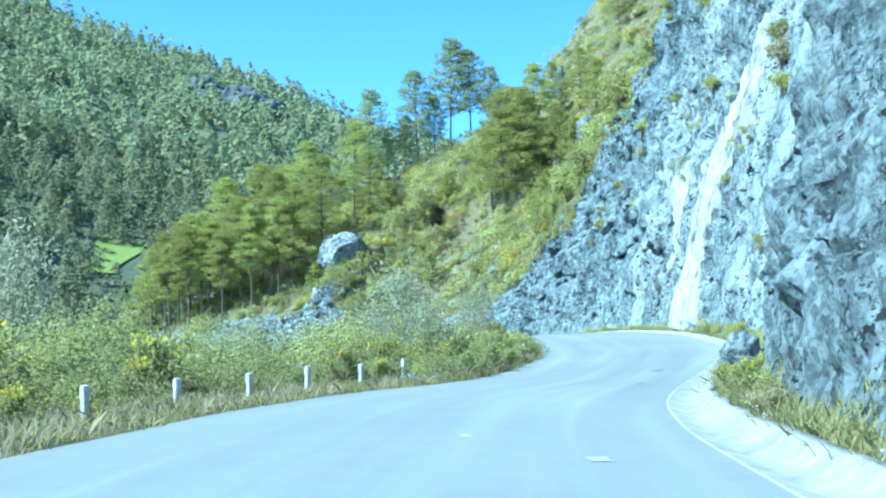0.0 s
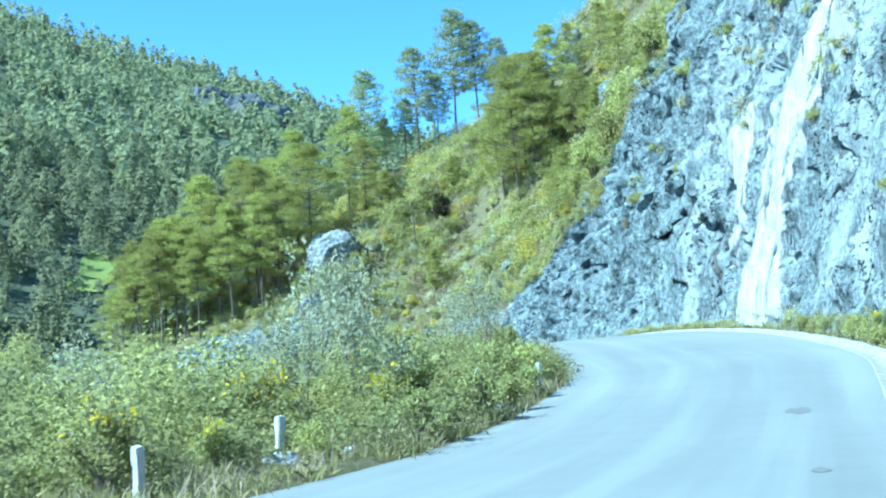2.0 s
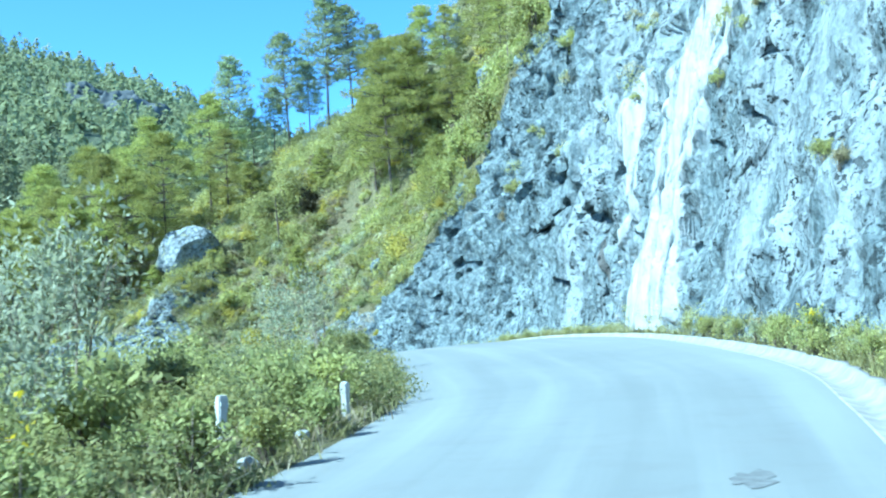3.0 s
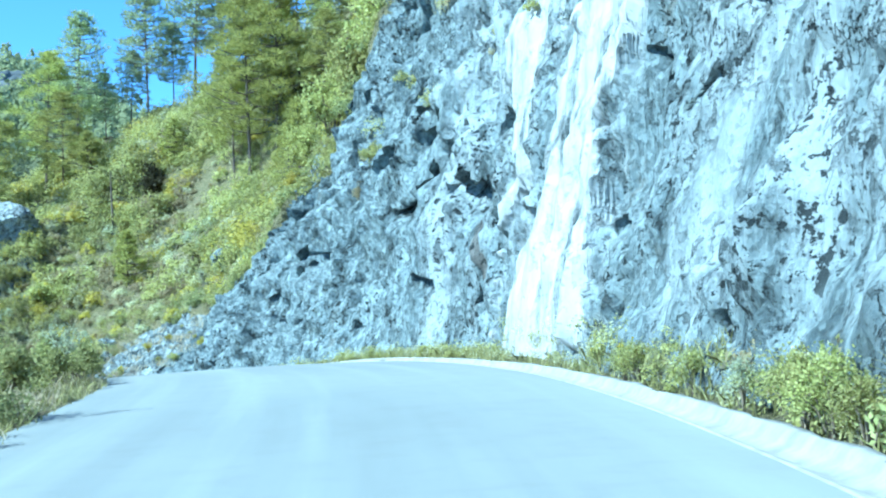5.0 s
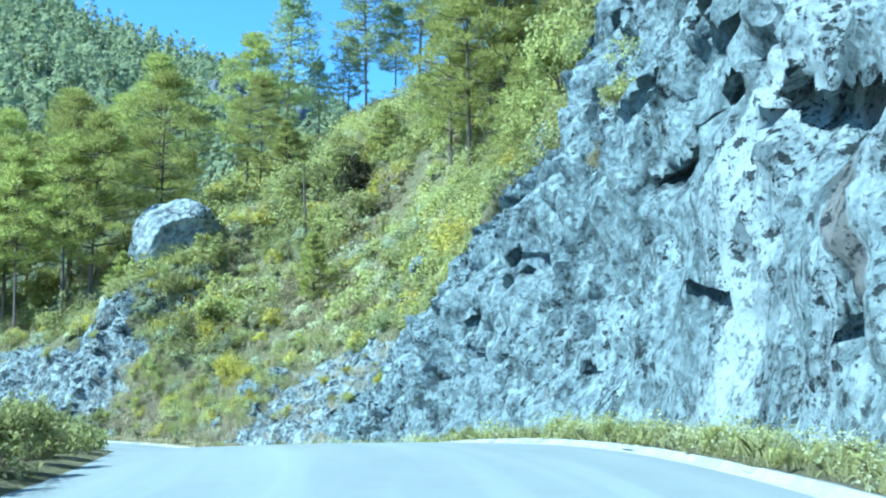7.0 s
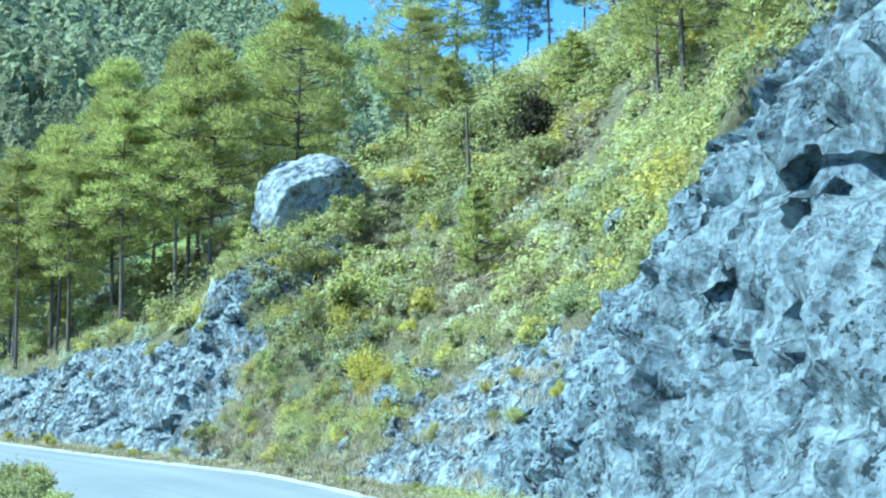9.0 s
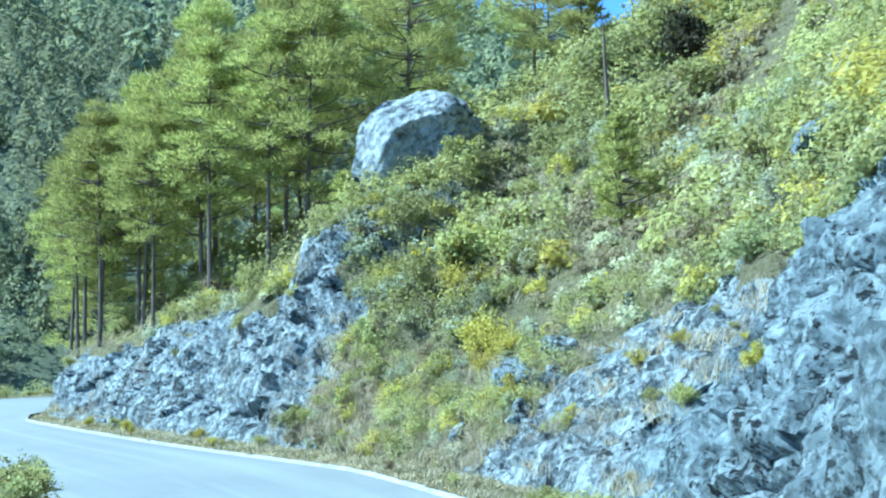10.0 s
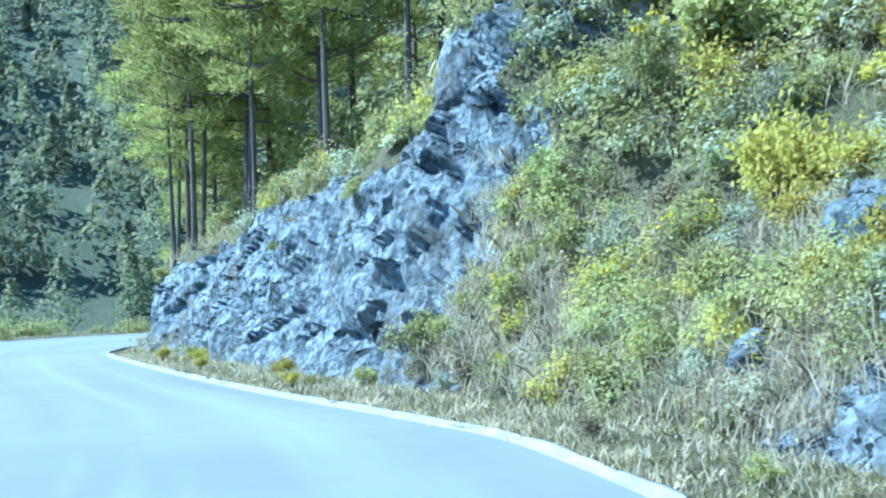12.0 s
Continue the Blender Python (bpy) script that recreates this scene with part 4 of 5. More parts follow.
# Shrubs along the cliff foot.
for k in range(40):
    y = RNG.uniform(46, 112)
    big = 0.8 if 51 < y < 69 else 0.5
    if 70 < y < 80 and k % 3:
        continue
    p = verge_point(RIGHT, y, RNG.uniform(0.75, 1.5), 1)
    place(pick_kind({"fine": 0.6, "green": 0.1, "dry": 0.15, "yellow": 0.08, "silver": 0.1}), p[0], p[1], z=edge_z(p[1]) + 0.08, scale=RNG.uniform(0.5, 1.15) * big, tall=RNG.uniform(0.9, 1.25), group="cliff-foot shrubs")
for k in range(14):
    p = verge_point(RIGHT, RNG.uniform(6, 35), RNG.uniform(1.1, 1.9), 1)
    place(pick_kind({"olive": 0.5, "dry": 0.3, "yellow": 0.2}), p[0], p[1], RNG.uniform(0.35, 0.75), z=edge_z(p[1]) + 0.08, group="cliff-foot shrubs")
for k in range(20):
    p = verge_point(RIGHT, RNG.uniform(116, 149), RNG.uniform(0.7, 1.8), 1)
    place(pick_kind({"olive": 0.35, "dry": 0.35, "silver": 0.15, "lime": 0.15}), p[0], p[1], RNG.uniform(0.3, 0.6), z=edge_z(p[1]) + 0.08, group="verge shrubs")

for k in range(20):
    p = verge_point(RIGHT, RNG.uniform(50.5, 69.5), RNG.uniform(0.7, 1.3), 1)
    place(pick_kind({"fine": 0.85, "yellow": 0.1, "silver": 0.1}), p[0], p[1], RNG.uniform(0.55, 0.95), z=edge_z(p[1]) + 0.08, tall=RNG.uniform(0.8, 1.1), group="cliff-foot shrubs")

# Left roadside.
for k in range(34):
    y = RNG.uniform(14, 76)
    n = 0.9 + 7.5 * RNG.uniform(0, 1) ** 1.3
    if y < 33 and n < 1.8:
        n += 1.3
    p = verge_point(LEFT, y, n, -1)
    s = RNG.uniform(0.55, 1.0) * (1.25 if n > 3 else 1.0) * (1.2 if y > 38 else 1.0)
    place(pick_kind({"green": 0.4, "olive": 0.35, "silver": 0.13, "yellow": 0.12, "lime": 0.06}), p[0], p[1], s, tall=RNG.uniform(0.8, 1.15), group="roadside shrubs")
for x, y, s, kind in ((-1.2, 41.4, 1.9, "tall_silver"), (-2.6, 50.2, 2.9, "tall_silver"), (-3.5, 50.9, 2.8, "tall_silver"), (-2.2, 40.6, 1.5, "tall_silver"), (0.7, 66.5, 2.4, "tall_silver"), (-0.2, 63.5, 2.2, "tall_silver"), (-9.9, 52.5, 2.6, "tall_silver"), (-8.8, 50, 2.4, "tall_silver"),
                      (-9.7, 26.5, 2.9, "tall_silver"), (-11.4, 30.0, 3.2, "tall_silver"), (-7.4, 45.0, 1.7, "silver"), (-6.6, 47.0, 1.5, "silver"), (-8.3, 44.2, 1.5, "silver"), (-6.5, 25.8, 1.5, "yellow"), (-6.9, 27, 1.4, "yellow"), (-3.4, 33.6, 1.0, "yellow"), (-2.6, 35.4, 0.8, "yellow"), (-0.8, 40.0, 1.1, "yellow"),
                      (-2.6, 39.2, 1.2, "yellow"), (1.6, 49.8, 1.2, "olive"), (1.2, 46.9, 1.0, "green"), (0.7, 41.2, 1.0, "green"), (1.3, 43.0, 0.8, "olive"), (-0.1, 38.2, 0.9, "green"), (1.75, 46.2, 0.8, "green"), (0.9, 48.8, 1.4, "green"), (0.7, 50.4, 1.2, "olive"), (1.9, 52.2, 1.0, "green"), (-7.6, 19.5, 1.4, "yellow"), (-0.7, 45.2, 1.5, "green"), (-0.6, 42.5, 1.5, "green"),
                      (1.2, 57, 1.4, "green"), (1.4, 72, 1.3, "green"), (1.5, 78.6, 1.2, "green"), (0.7, 83.8, 1.1, "green"), (0.3, 85.4, 1.0, "olive"), (1.0, 82.3, 1.0, "green"), (-0.5, 88.0, 0.8, "green"), (1.0, 80.0, 1.4, "silver"), (1.3, 76.6, 1.0, "green"), (0.5, 81.6, 1.3, "green"), (-4.7, 101.2, 0.75, "green"), (-5.0, 102.4, 0.8, "olive"), (-6.2, 104.6, 0.6, "green"), (-10.3, 110.8, 0.9, "green"), (-11.8, 113.0, 1.0, "green"), (-13.0, 114.6, 0.9, "silver"), (-15.2, 117.2, 0.9, "green"),
                      (-10.9, 111.6, 1.0, "olive"), (-16.6, 119.4, 0.75, "silver")):
    place(any_of(kinds[kind]), x, y, s, group="roadside shrubs")
for ob in prototypes:
    discard(ob)


# ---- single things on the slope ----
def rock_mesh(name, size, seed, material, detail=4, rough=0.3, breaks=11, keep=0.62):
    """A weathered stone: a rounded lump cut by flat breaks and roughened."""
    bm = bmesh.new()
    bmesh.ops.create_icosphere(bm, subdivisions=detail, radius=1.0)
    pick = random.Random(int(seed * 10))
    cuts = [(Vector((pick.gauss(0, 1), pick.gauss(0, 1), pick.gauss(0, 0.8))).normalized(), pick.uniform(keep, 0.24 + keep)) for _ in range(breaks)]
    for v in bm.verts:
        p = v.co.copy()
        for way, far in cuts:
            if p.dot(way) > far:
                p -= way * (p.dot(way) - far) * 0.92
        d = noise.voronoi(p * 1.3 + Vector((seed, 0, 0)))[0]
        k = 1 + rough * (noise.fractal(p * 1.1 + Vector((0, seed, 0)), 0.8, 2.0, 5)) + rough * 0.5 * min(d[1] - d[0], 0.5)
        v.co = Vector((p.x * size[0], p.y * size[1], p.z * size[2])) * k
    me = bpy.data.meshes.new(name)
    bm.to_mesh(me)
    bm.free()
    me.materials.append(material)
    me.polygons.foreach_set("use_smooth", np.full(len(me.polygons), detail > 4))
    return me


boulder = new("boulder", rock_mesh("boulder", (3.0, 2.4, 2.4), 5.0, BOULDER, 6, 0.15, 10, 0.7))
boulder.matrix_world = pose(-14.4, 141.0, 10.75, 0, -24, 8)
tagged(boulder, "large pale rounded boulder resting among shrubs", "boulder")
for x, y, s, name, label in ((10.8, 149.3, (2.4, 1.8, 3.0), "outcrop", "pale limestone outcrop high on the slope"), (6.4, 139.3, (1.5, 1.2, 2.9), "outcrop", "pale limestone outcrop between pines"), (2.4, 125.6, (1.9, 0.7, 0.7), "outcrop", "pale limestone slab on the slope"),
                             (13.2, 128, (2.4, 2.0, 2.6), "outcrop", "pale limestone outcrop high on the slope"), (-6.1, 126.6, (1.1, 0.8, 0.8), "outcrop", "pale limestone ledge in weeds"),
                             (-2.8, 127.1, (0.25, 0.25, 0.6), "stone", "small upright pale stone in dry grass")):
    ob = new(name, rock_mesh(name, s, x, ROCK, 5, 0.34))
    ob.matrix_world = pose(x, y, ground_at(x, y) + 0.15 * s[2], 0, 0, x * 40)
    tagged(ob, label, "rock")
for y, h, s in ((126.6, 3.6, (0.7, 0.5, 0.5)), (127.9, 1.6, (0.5, 0.4, 0.4)), (125.4, 2.4, (0.6, 0.5, 0.45)), (127.4, 2.8, (0.45, 0.35, 0.35)), (126.0, 0.9, (0.4, 0.35, 0.3)), (124.6, 1.4, (0.6, 0.45, 0.4))):
    p = face_point(y, h)
    ob = new("ledge_stone", rock_mesh("ledge_stone", s, y + h, ROCK_LOW, 4, 0.4))
    ob.matrix_world = pose(p[0], p[1], p[2] + 0.1, 10, -20, y * 50)
    tagged(ob, "grey limestone block jutting from weeds", "rock", "stones in the overgrown gap")
lump = new("outcrop", rock_mesh("outcrop", (0.5, 0.6, 0.55), 8.5, ROCK, 5, 0.4))
lump.matrix_world = pose(7.25, 34.0, 0.75, 0, 20, 30)
tagged(lump, "dark undercut rock lump jutting from the cliff foot", "rock")
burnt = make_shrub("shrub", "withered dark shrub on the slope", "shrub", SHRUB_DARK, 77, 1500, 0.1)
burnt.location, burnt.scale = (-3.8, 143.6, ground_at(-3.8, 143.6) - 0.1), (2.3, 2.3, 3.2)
snag = new("dead_trunk", tri_mesh("dead_trunk", tube([(0, 0, -0.3), (0.03, 0, 1.4), (-0.06, 0.05, 2.9), (-0.1, 0.05, 4.6)], [0.11, 0.09, 0.07, 0.03], 7), BARK, 4))
snag.location = (-6.3, 140.6, ground_at(-6.3, 140.6))
tagged(snag, "thin bare dead trunk standing among shrubs", "dead tree")


# ---- roadside posts and stones ----
def make_post():
    """A square concrete marker post with worn bevelled edges."""
    root = new("marker_post")
    bm = bmesh.new()
    bmesh.ops.create_cube(bm, size=1.0)
    bmesh.ops.scale(bm, vec=(0.115, 0.115, 0.78), verts=bm.verts)
    bmesh.ops.translate(bm, vec=(0, 0, 0.185), verts=bm.verts)
    bmesh.ops.bevel(bm, geom=bm.edges[:], offset=0.015, segments=2, affect="EDGES")
    bmesh.ops.subdivide_edges(bm, edges=[e for e in bm.edges if e.calc_length() > 0.5], cuts=5)
    for q in bm.verts:
        q.co += Vector((1, 1, 0)) * 0.012 * noise.noise(q.co * 7) + Vector((0, 0, 0.02)) * noise.noise(q.co * 12)
    me = bpy.data.meshes.new("shaft")
    bm.to_mesh(me)
    me.materials.append(POST_WHITE)
    bm.free()
    child("shaft", me, root)
    return tagged(root, "short white-painted concrete marker post in roadside weeds", "marker post", "roadside marker posts")


post = make_post()
for x, y, lean in ((-5.9, 19.2, 2), (-5.25, 22.4, -3), (-4.55, 25.8, 1), (-3.8, 29.2, -2), (-2.9, 33.1, 3), (-1.98, 36.7, -5), (-5.0, 37.0, 7), (0.65, 44.0, -6), (2.0, 48.5, 3), (2.1, 53.6, 2), (2.2, 59.0, 0), (-62, 166, 0)):
    z = ground_at(x, y)
    copy_thing(post, pose(x, y, z + 0.02, lean, lean * 0.6, -36 + 3 * lean))
discard(post)
for x, y, s in ((-1.75, 35.6, (0.32, 0.22, 0.15)), (-1.0, 37.0, (0.2, 0.16, 0.1)), (1.5, 45.4, (0.16, 0.13, 0.09)), (1.1, 42.6, (0.2, 0.12, 0.1)), (3.7, 14.5, (0.16, 0.13, 0.1)), (3.9, 12.0, (0.14, 0.12, 0.09)), (4.0, 17, (0.18, 0.14, 0.1))):
    ob = new("stone", rock_mesh("stone", s, x, STONE_PALE, 3, 0.3))
    ob.matrix_world = pose(x, y, ground_at(x, y) + s[2] * 0.4, 0, 0, x * 70)
    tagged(ob, "loose pale stone at the road edge", "stone", "roadside stones")


# ---- grass and distant forest ----
def grass(name, label, spots, material, length, per, spread=0.16):
    p = np.repeat(np.array(spots), per, 0)
    p[:, :2] += RNG.normal(0, spread, (len(p), 2))
    d = unit(RNG.normal(0, 0.35, (len(p), 3)) + np.array([0.0, 0, 1.0]))
    size = length * np.repeat(RNG.uniform(0.5, 1.4, len(spots)), per)
    b = unit(np.cross(d, RNG.normal(size=(len(p), 3)))) * 0.01
    tip = p + d * size[:, None] + np.stack([d[:, 0], d[:, 1], -0.25 * np.hypot(d[:, 0], d[:, 1])], -1) * size[:, None] * 0.5
    mid = p + d * size[:, None] * 0.55
    v = np.stack([p - b, p + b, mid + b * 0.8, tip, mid - b * 0.8], 1).reshape(-1, 3)
    return tagged(new(name, tri_mesh(name, v, material, 5)), label, "grass", kind="stuff")


def spots_along(curve, side, y_lo, y_hi, n_lo, n_hi, count):
    out = []
    nor = normals_right(curve) * side
    idx = np.where((curve[:, 1] > y_lo) & (curve[:, 1] < y_hi))[0]
    for _ in range(count):
        i = int(RNG.choice(idx))
        p = curve[i] + nor[i] * (n_lo + (n_hi - n_lo) * RNG.uniform(0, 1) ** 1.4)
        z = ground_at(p[0], p[1], (HILL_TREE, BANK_TREE))
        if z is not None and z < edge_z(p[1]) + 0.7:
            out.append((p[0], p[1], z - 0.03))
    return out


grass("roadside_grass", "green roadside grass on the bank", spots_along(LEFT, -1, 8, 80, 0.15, 6, 2200), GRASS_GREEN, 0.22, 14)
grass("straw_grass", "straw-coloured seeding grass on the bank", spots_along(LEFT, -1, 8, 80, 0.2, 5, 700), GRASS_DRY, 0.33, 9)
grass("verge_grass", "dry tan grass along the foot of the cutting", spots_along(RIGHT, 1, 100, 160, 0.35, 1.9, 1300), GRASS_DRY, 0.2, 14)
grass("verge_weeds", "low green weeds along the foot of the cutting", spots_along(RIGHT, 1, 100, 160, 0.4, 1.9, 700), GRASS_GREEN, 0.2, 12)
grass("cliff_foot_grass", "mixed low weeds along the cliff foot", spots_along(RIGHT, 1, 4, 100, 0.95, 2.0, 1500), GRASS_GREEN, 0.3, 12)
slope_spots = [tuple(hill_point(98, 151, 0.0, 34)) for _ in range(4200)] + [tuple(hill_point(16, 98, 0, 8)) for _ in range(500)]
grass("slope_grass", "dry grass covering the hillside", slope_spots[::2], GRASS_DRY, 0.45, 14, 0.3)
grass("slope_weeds", "green weeds covering the hillside", slope_spots[1::2], GRASS_GREEN, 0.45, 14, 0.3)


near_spots = [tuple(hill_point(112, 150, 0.0, 14)) for _ in range(1800)]
grass("straw_tufts", "straw-coloured grass tufts above the cutting", near_spots[::2], GRASS_DRY, 0.5, 13, 0.25)
grass("green_tufts", "green grass tufts above the cutting", near_spots[1::2], GRASS_GREEN, 0.45, 13, 0.25)


def far_forest(name, label, n, k, d_lo, d_hi, leaf, lo=-12, hi=78, clear=0.0, near=(0, 9999)):
    az = np.radians(RNG.uniform(lo, hi, n))
    d = d_lo + (d_hi - d_lo) * RNG.uniform(0, 1, n) ** 0.8
    x, y = -np.sin(az) * d, 30 + np.cos(az) * d
    # keep clear of the road and the hill beside it
    side = np.array([(lambda i: (np.array([a, b]) - LEFT[i]) @ -LEFT_OUT[i] if i < len(LEFT) - 2 else 99)(int(np.argmin((LEFT[:, 0] - a) ** 2 + (LEFT[:, 1] - b) ** 2))) for a, b in zip(x, y)])
    on_hill = np.array([HILL_TREE.ray_cast(Vector((a, b, 300)), Vector((0, 0, -1)))[0] is not None for a, b in zip(x, y)])
    reach = np.minimum(d, np.hypot(x + 8, y - 108))
    toward = (np.abs(x * 0.951 + y * 0.309 - 8.0) < 3.4) & (d > 188) & (d < 216)
    keep = ~toward & ~((y > 118) & (np.hypot(x + 8, y - 108) < 88)) & (reach > near[0]) & (reach < near[1]) & (side > 9) & ~on_hill & (x < -clear - np.clip(y - 60, 0, 200) * 0.3 * (clear > 0))
    x, y, d, n = x[keep], y[keep], d[keep], int(keep.sum())
    z = np.array([ground_at(a, b, (MOUNTAIN_TREE, BANK_TREE)) or -16 for a, b in zip(x, y)])
    h = RNG.uniform(4.5, 11, n) * np.interp(d, [130, 600], [0.8, 1.15])
    wide = RNG.uniform(0.26, 0.55, n)
    q = RNG.uniform(0.08, 1, (n, k))
    a = RNG.uniform(0, 2 * np.pi, (n, k))
    r = h[:, None] * wide[:, None] * np.sin(np.clip((1.05 - q) * 1.5, 0, 1.57)) * RNG.uniform(0.4, 1.05, (n, k))
    p = np.stack([x[:, None] + r * np.cos(a), y[:, None] + r * np.sin(a), z[:, None] + q * h[:, None]], -1).reshape(-1, 3)
    way = np.stack([np.cos(a), np.sin(a), 0.3 + 0.9 * q ** 2], -1).reshape(-1, 3)
    return tagged(new(name, tri_mesh(name, facing(p, way, leaf, 0.8), PINE_FAR, 3)), label, "forest", kind="stuff")


LEFT_OUT = normals_right(LEFT)
far_forest("valley_forest", "mixed pine forest on the lower mountain slope", 3100, 165, 120, 300, 0.66, near=(105, 9999))
far_forest("bank_forest", "mixed trees down on the valley side", 1100, 420, 45, 270, 0.36, 10, 80, 26.0, (40, 125))
far_forest("far_forest", "distant pine forest covering the mountain", 7000, 44, 250, 680, 1.7)


# ---- thickets: the undergrowth that nobody could count ----
def thicket(name, label, material, centres, radius, per, leaf, slim=0.7):
    """Rounded bushes grown into one another: leaves bunched round twig ends over each centre."""
    centres = np.array(centres)
    n = len(centres)
    r = radius * RNG.uniform(0.5, 1.5, n)
    tips = unit(RNG.normal(size=(n, 18, 3)) + np.array([0, 0, 0.55])) * (r[:, None, None] * RNG.uniform(0.6, 1.0, (n, 18, 1))) * np.array([1, 1, 0.95])
    tips[..., 2] = np.abs(tips[..., 2])
    pick = RNG.integers(0, 18, (n, per))
    tip = np.take_along_axis(tips, pick[..., None], 1)
    stray = RNG.normal(0, 0.15, (n, per, 3)) * r[:, None, None]
    way = unit(tip) * 0.6 + unit(stray) * 0.6 + np.array([0, 0, 0.3])
    v = facing((centres[:, None] + tip + stray).reshape(-1, 3), way.reshape(-1, 3), leaf, slim)
    return tagged(new(name, tri_mesh(name, v, material, 3)), label, "undergrowth", kind="stuff")


def scrub(spots, per, leaf, shrink, word):
    """Share the spots out among the kinds of scrub, kind by kind in patches."""
    spots = np.array(spots)
    patch = np.array([noise.noise(Vector((p[0] * 0.16, p[1] * 0.16, 4.0))) for p in spots]) + RNG.normal(0, 0.25, len(spots))
    spots = spots[np.argsort(patch)]
    first = 0
    near = word != "undergrowth"
    for share, name, label, material, rad in ((0.14 if near else 0.07, "silver", "grey-green", SHRUB_SILVER, 0.6), (0.2 if near else 0.31, "green", "green leafy", SHRUB_GREEN, 0.95), (0.44 if near else 0.66, "olive", "olive", SHRUB_OLIVE, 0.9),
                                              (0.56 if near else 0.78, "lime", "yellow-green", SHRUB_LIME, 0.75), (0.76 if near else 0.9, "pale", "pale straw-coloured", SHRUB_PALE, 0.5), (1.0, "dry", "dry brown", SHRUB_DRY, 0.5)):
        last = int(share * len(spots))
        thicket(name + "_" + word, label + " scrub on the hillside", material, spots[first:last], rad * shrink, per, leaf)
        first = last


scrub([hill_point(99, 152, 2.0 if k % 2 else 10.0, 46) for k in range(1750)] + [hill_point(14, 100, 0.3, 16) for _ in range(200)], 400, 0.2, 1.55, "undergrowth")
gap_cols = np.where((STATION[0] >= 122.3) & (STATION[0] <= 129.5))[0]
scrub([hill_point(112, 140, 0.0, 13) for _ in range(640)] + [hill_point(106, 128, 10, 40) for _ in range(120)], 420, 0.11, 0.95, "scrub")
scrub([HILL[int(RNG.integers(8, 118)), int(RNG.choice(gap_cols))] for _ in range(130)] + [hill_point(123, 131, 0, 4) for _ in range(40)], 900, 0.062, 0.75, "weeds")
beside = []
for _ in range(70):
    x, y = RNG.uniform(0.5, 10), RNG.uniform(128, 147)
    beside.append((x, y, ground_at(x, y, (HILL_TREE,))))
thicket("pine_foot_bush", "olive bushes crowding the foot of the slope pines", SHRUB_OLIVE, beside[::2], 1.1, 420, 0.16)
thicket("pine_foot_scrub", "green bushes crowding the foot of the slope pines", SHRUB_GREEN, beside[1::2], 1.1, 420, 0.16)
scrub([hill_point(114, 133, 0.0, 26) for _ in range(520)], 170, 0.13, 0.75, "brush")
down = []
for _ in range(330):
    p = verge_point(LEFT, RNG.uniform(8, 140), 12 + 34 * RNG.uniform(0, 1), -1)
    down.append((p[0], p[1], ground_at(p[0], p[1])))
thicket("bank_thicket", "green thicket on the bank below the road", SHRUB_DEEP, down[:200], 1.5, 420, 0.17)
thicket("bank_scrub", "olive thicket on the bank below the road", SHRUB_OLIVE, down[200:], 1.3, 400, 0.16)
mounds = []
for _ in range(190):
    y = RNG.uniform(12, 76)
    p = verge_point(LEFT, y, RNG.uniform(2.6 if y > 33 else 3.4, 12), -1)
    mounds.append((p[0], p[1], ground_at(p[0], p[1])))
thicket("roadside_bush", "rounded green bushes beyond the marker posts", SHRUB_DEEP, mounds[:110], 0.95, 800, 0.075)
thicket("roadside_brush", "rounded olive bushes beyond the marker posts", SHRUB_OLIVE, mounds[110:], 0.9, 760, 0.075)
hedge = []
for _ in range(170):
    p = verge_point(LEFT, RNG.uniform(74, 122), RNG.uniform(0.5, 5), -1)
    hedge.append((p[0], p[1], ground_at(p[0], p[1])))
thicket("bend_brush", "low green brush inside the bend", SHRUB_GREEN, hedge, 0.6, 260, 0.11)
hedge = []
for _ in range(230):
    p = verge_point(LEFT, RNG.uniform(119, 182), RNG.uniform(1.0, 14), -1)
    hedge.append((p[0], p[1], ground_at(p[0], p[1])))
thicket("far_brush", "green brush beyond the outer edge of the bend", SHRUB_GREEN, hedge[::2], 1.1, 300, 0.15)
thicket("far_scrub", "olive brush beyond the outer edge of the bend", SHRUB_OLIVE, hedge[1::2], 1.0, 300, 0.15)
mounds = []
for _ in range(105):
    y = RNG.uniform(14, 62)
    p = verge_point(LEFT, y, RNG.uniform(4.0, 11), -1)
    mounds.append((p[0], p[1], ground_at(p[0], p[1])))
thicket("bank_bush", "tall rounded green bushes behind the posts", SHRUB_DEEP, mounds[::2], 1.6, 1000, 0.1)
thicket("bank_brush", "tall rounded olive bushes behind the posts", SHRUB_OLIVE, mounds[1::2], 1.5, 900, 0.1)
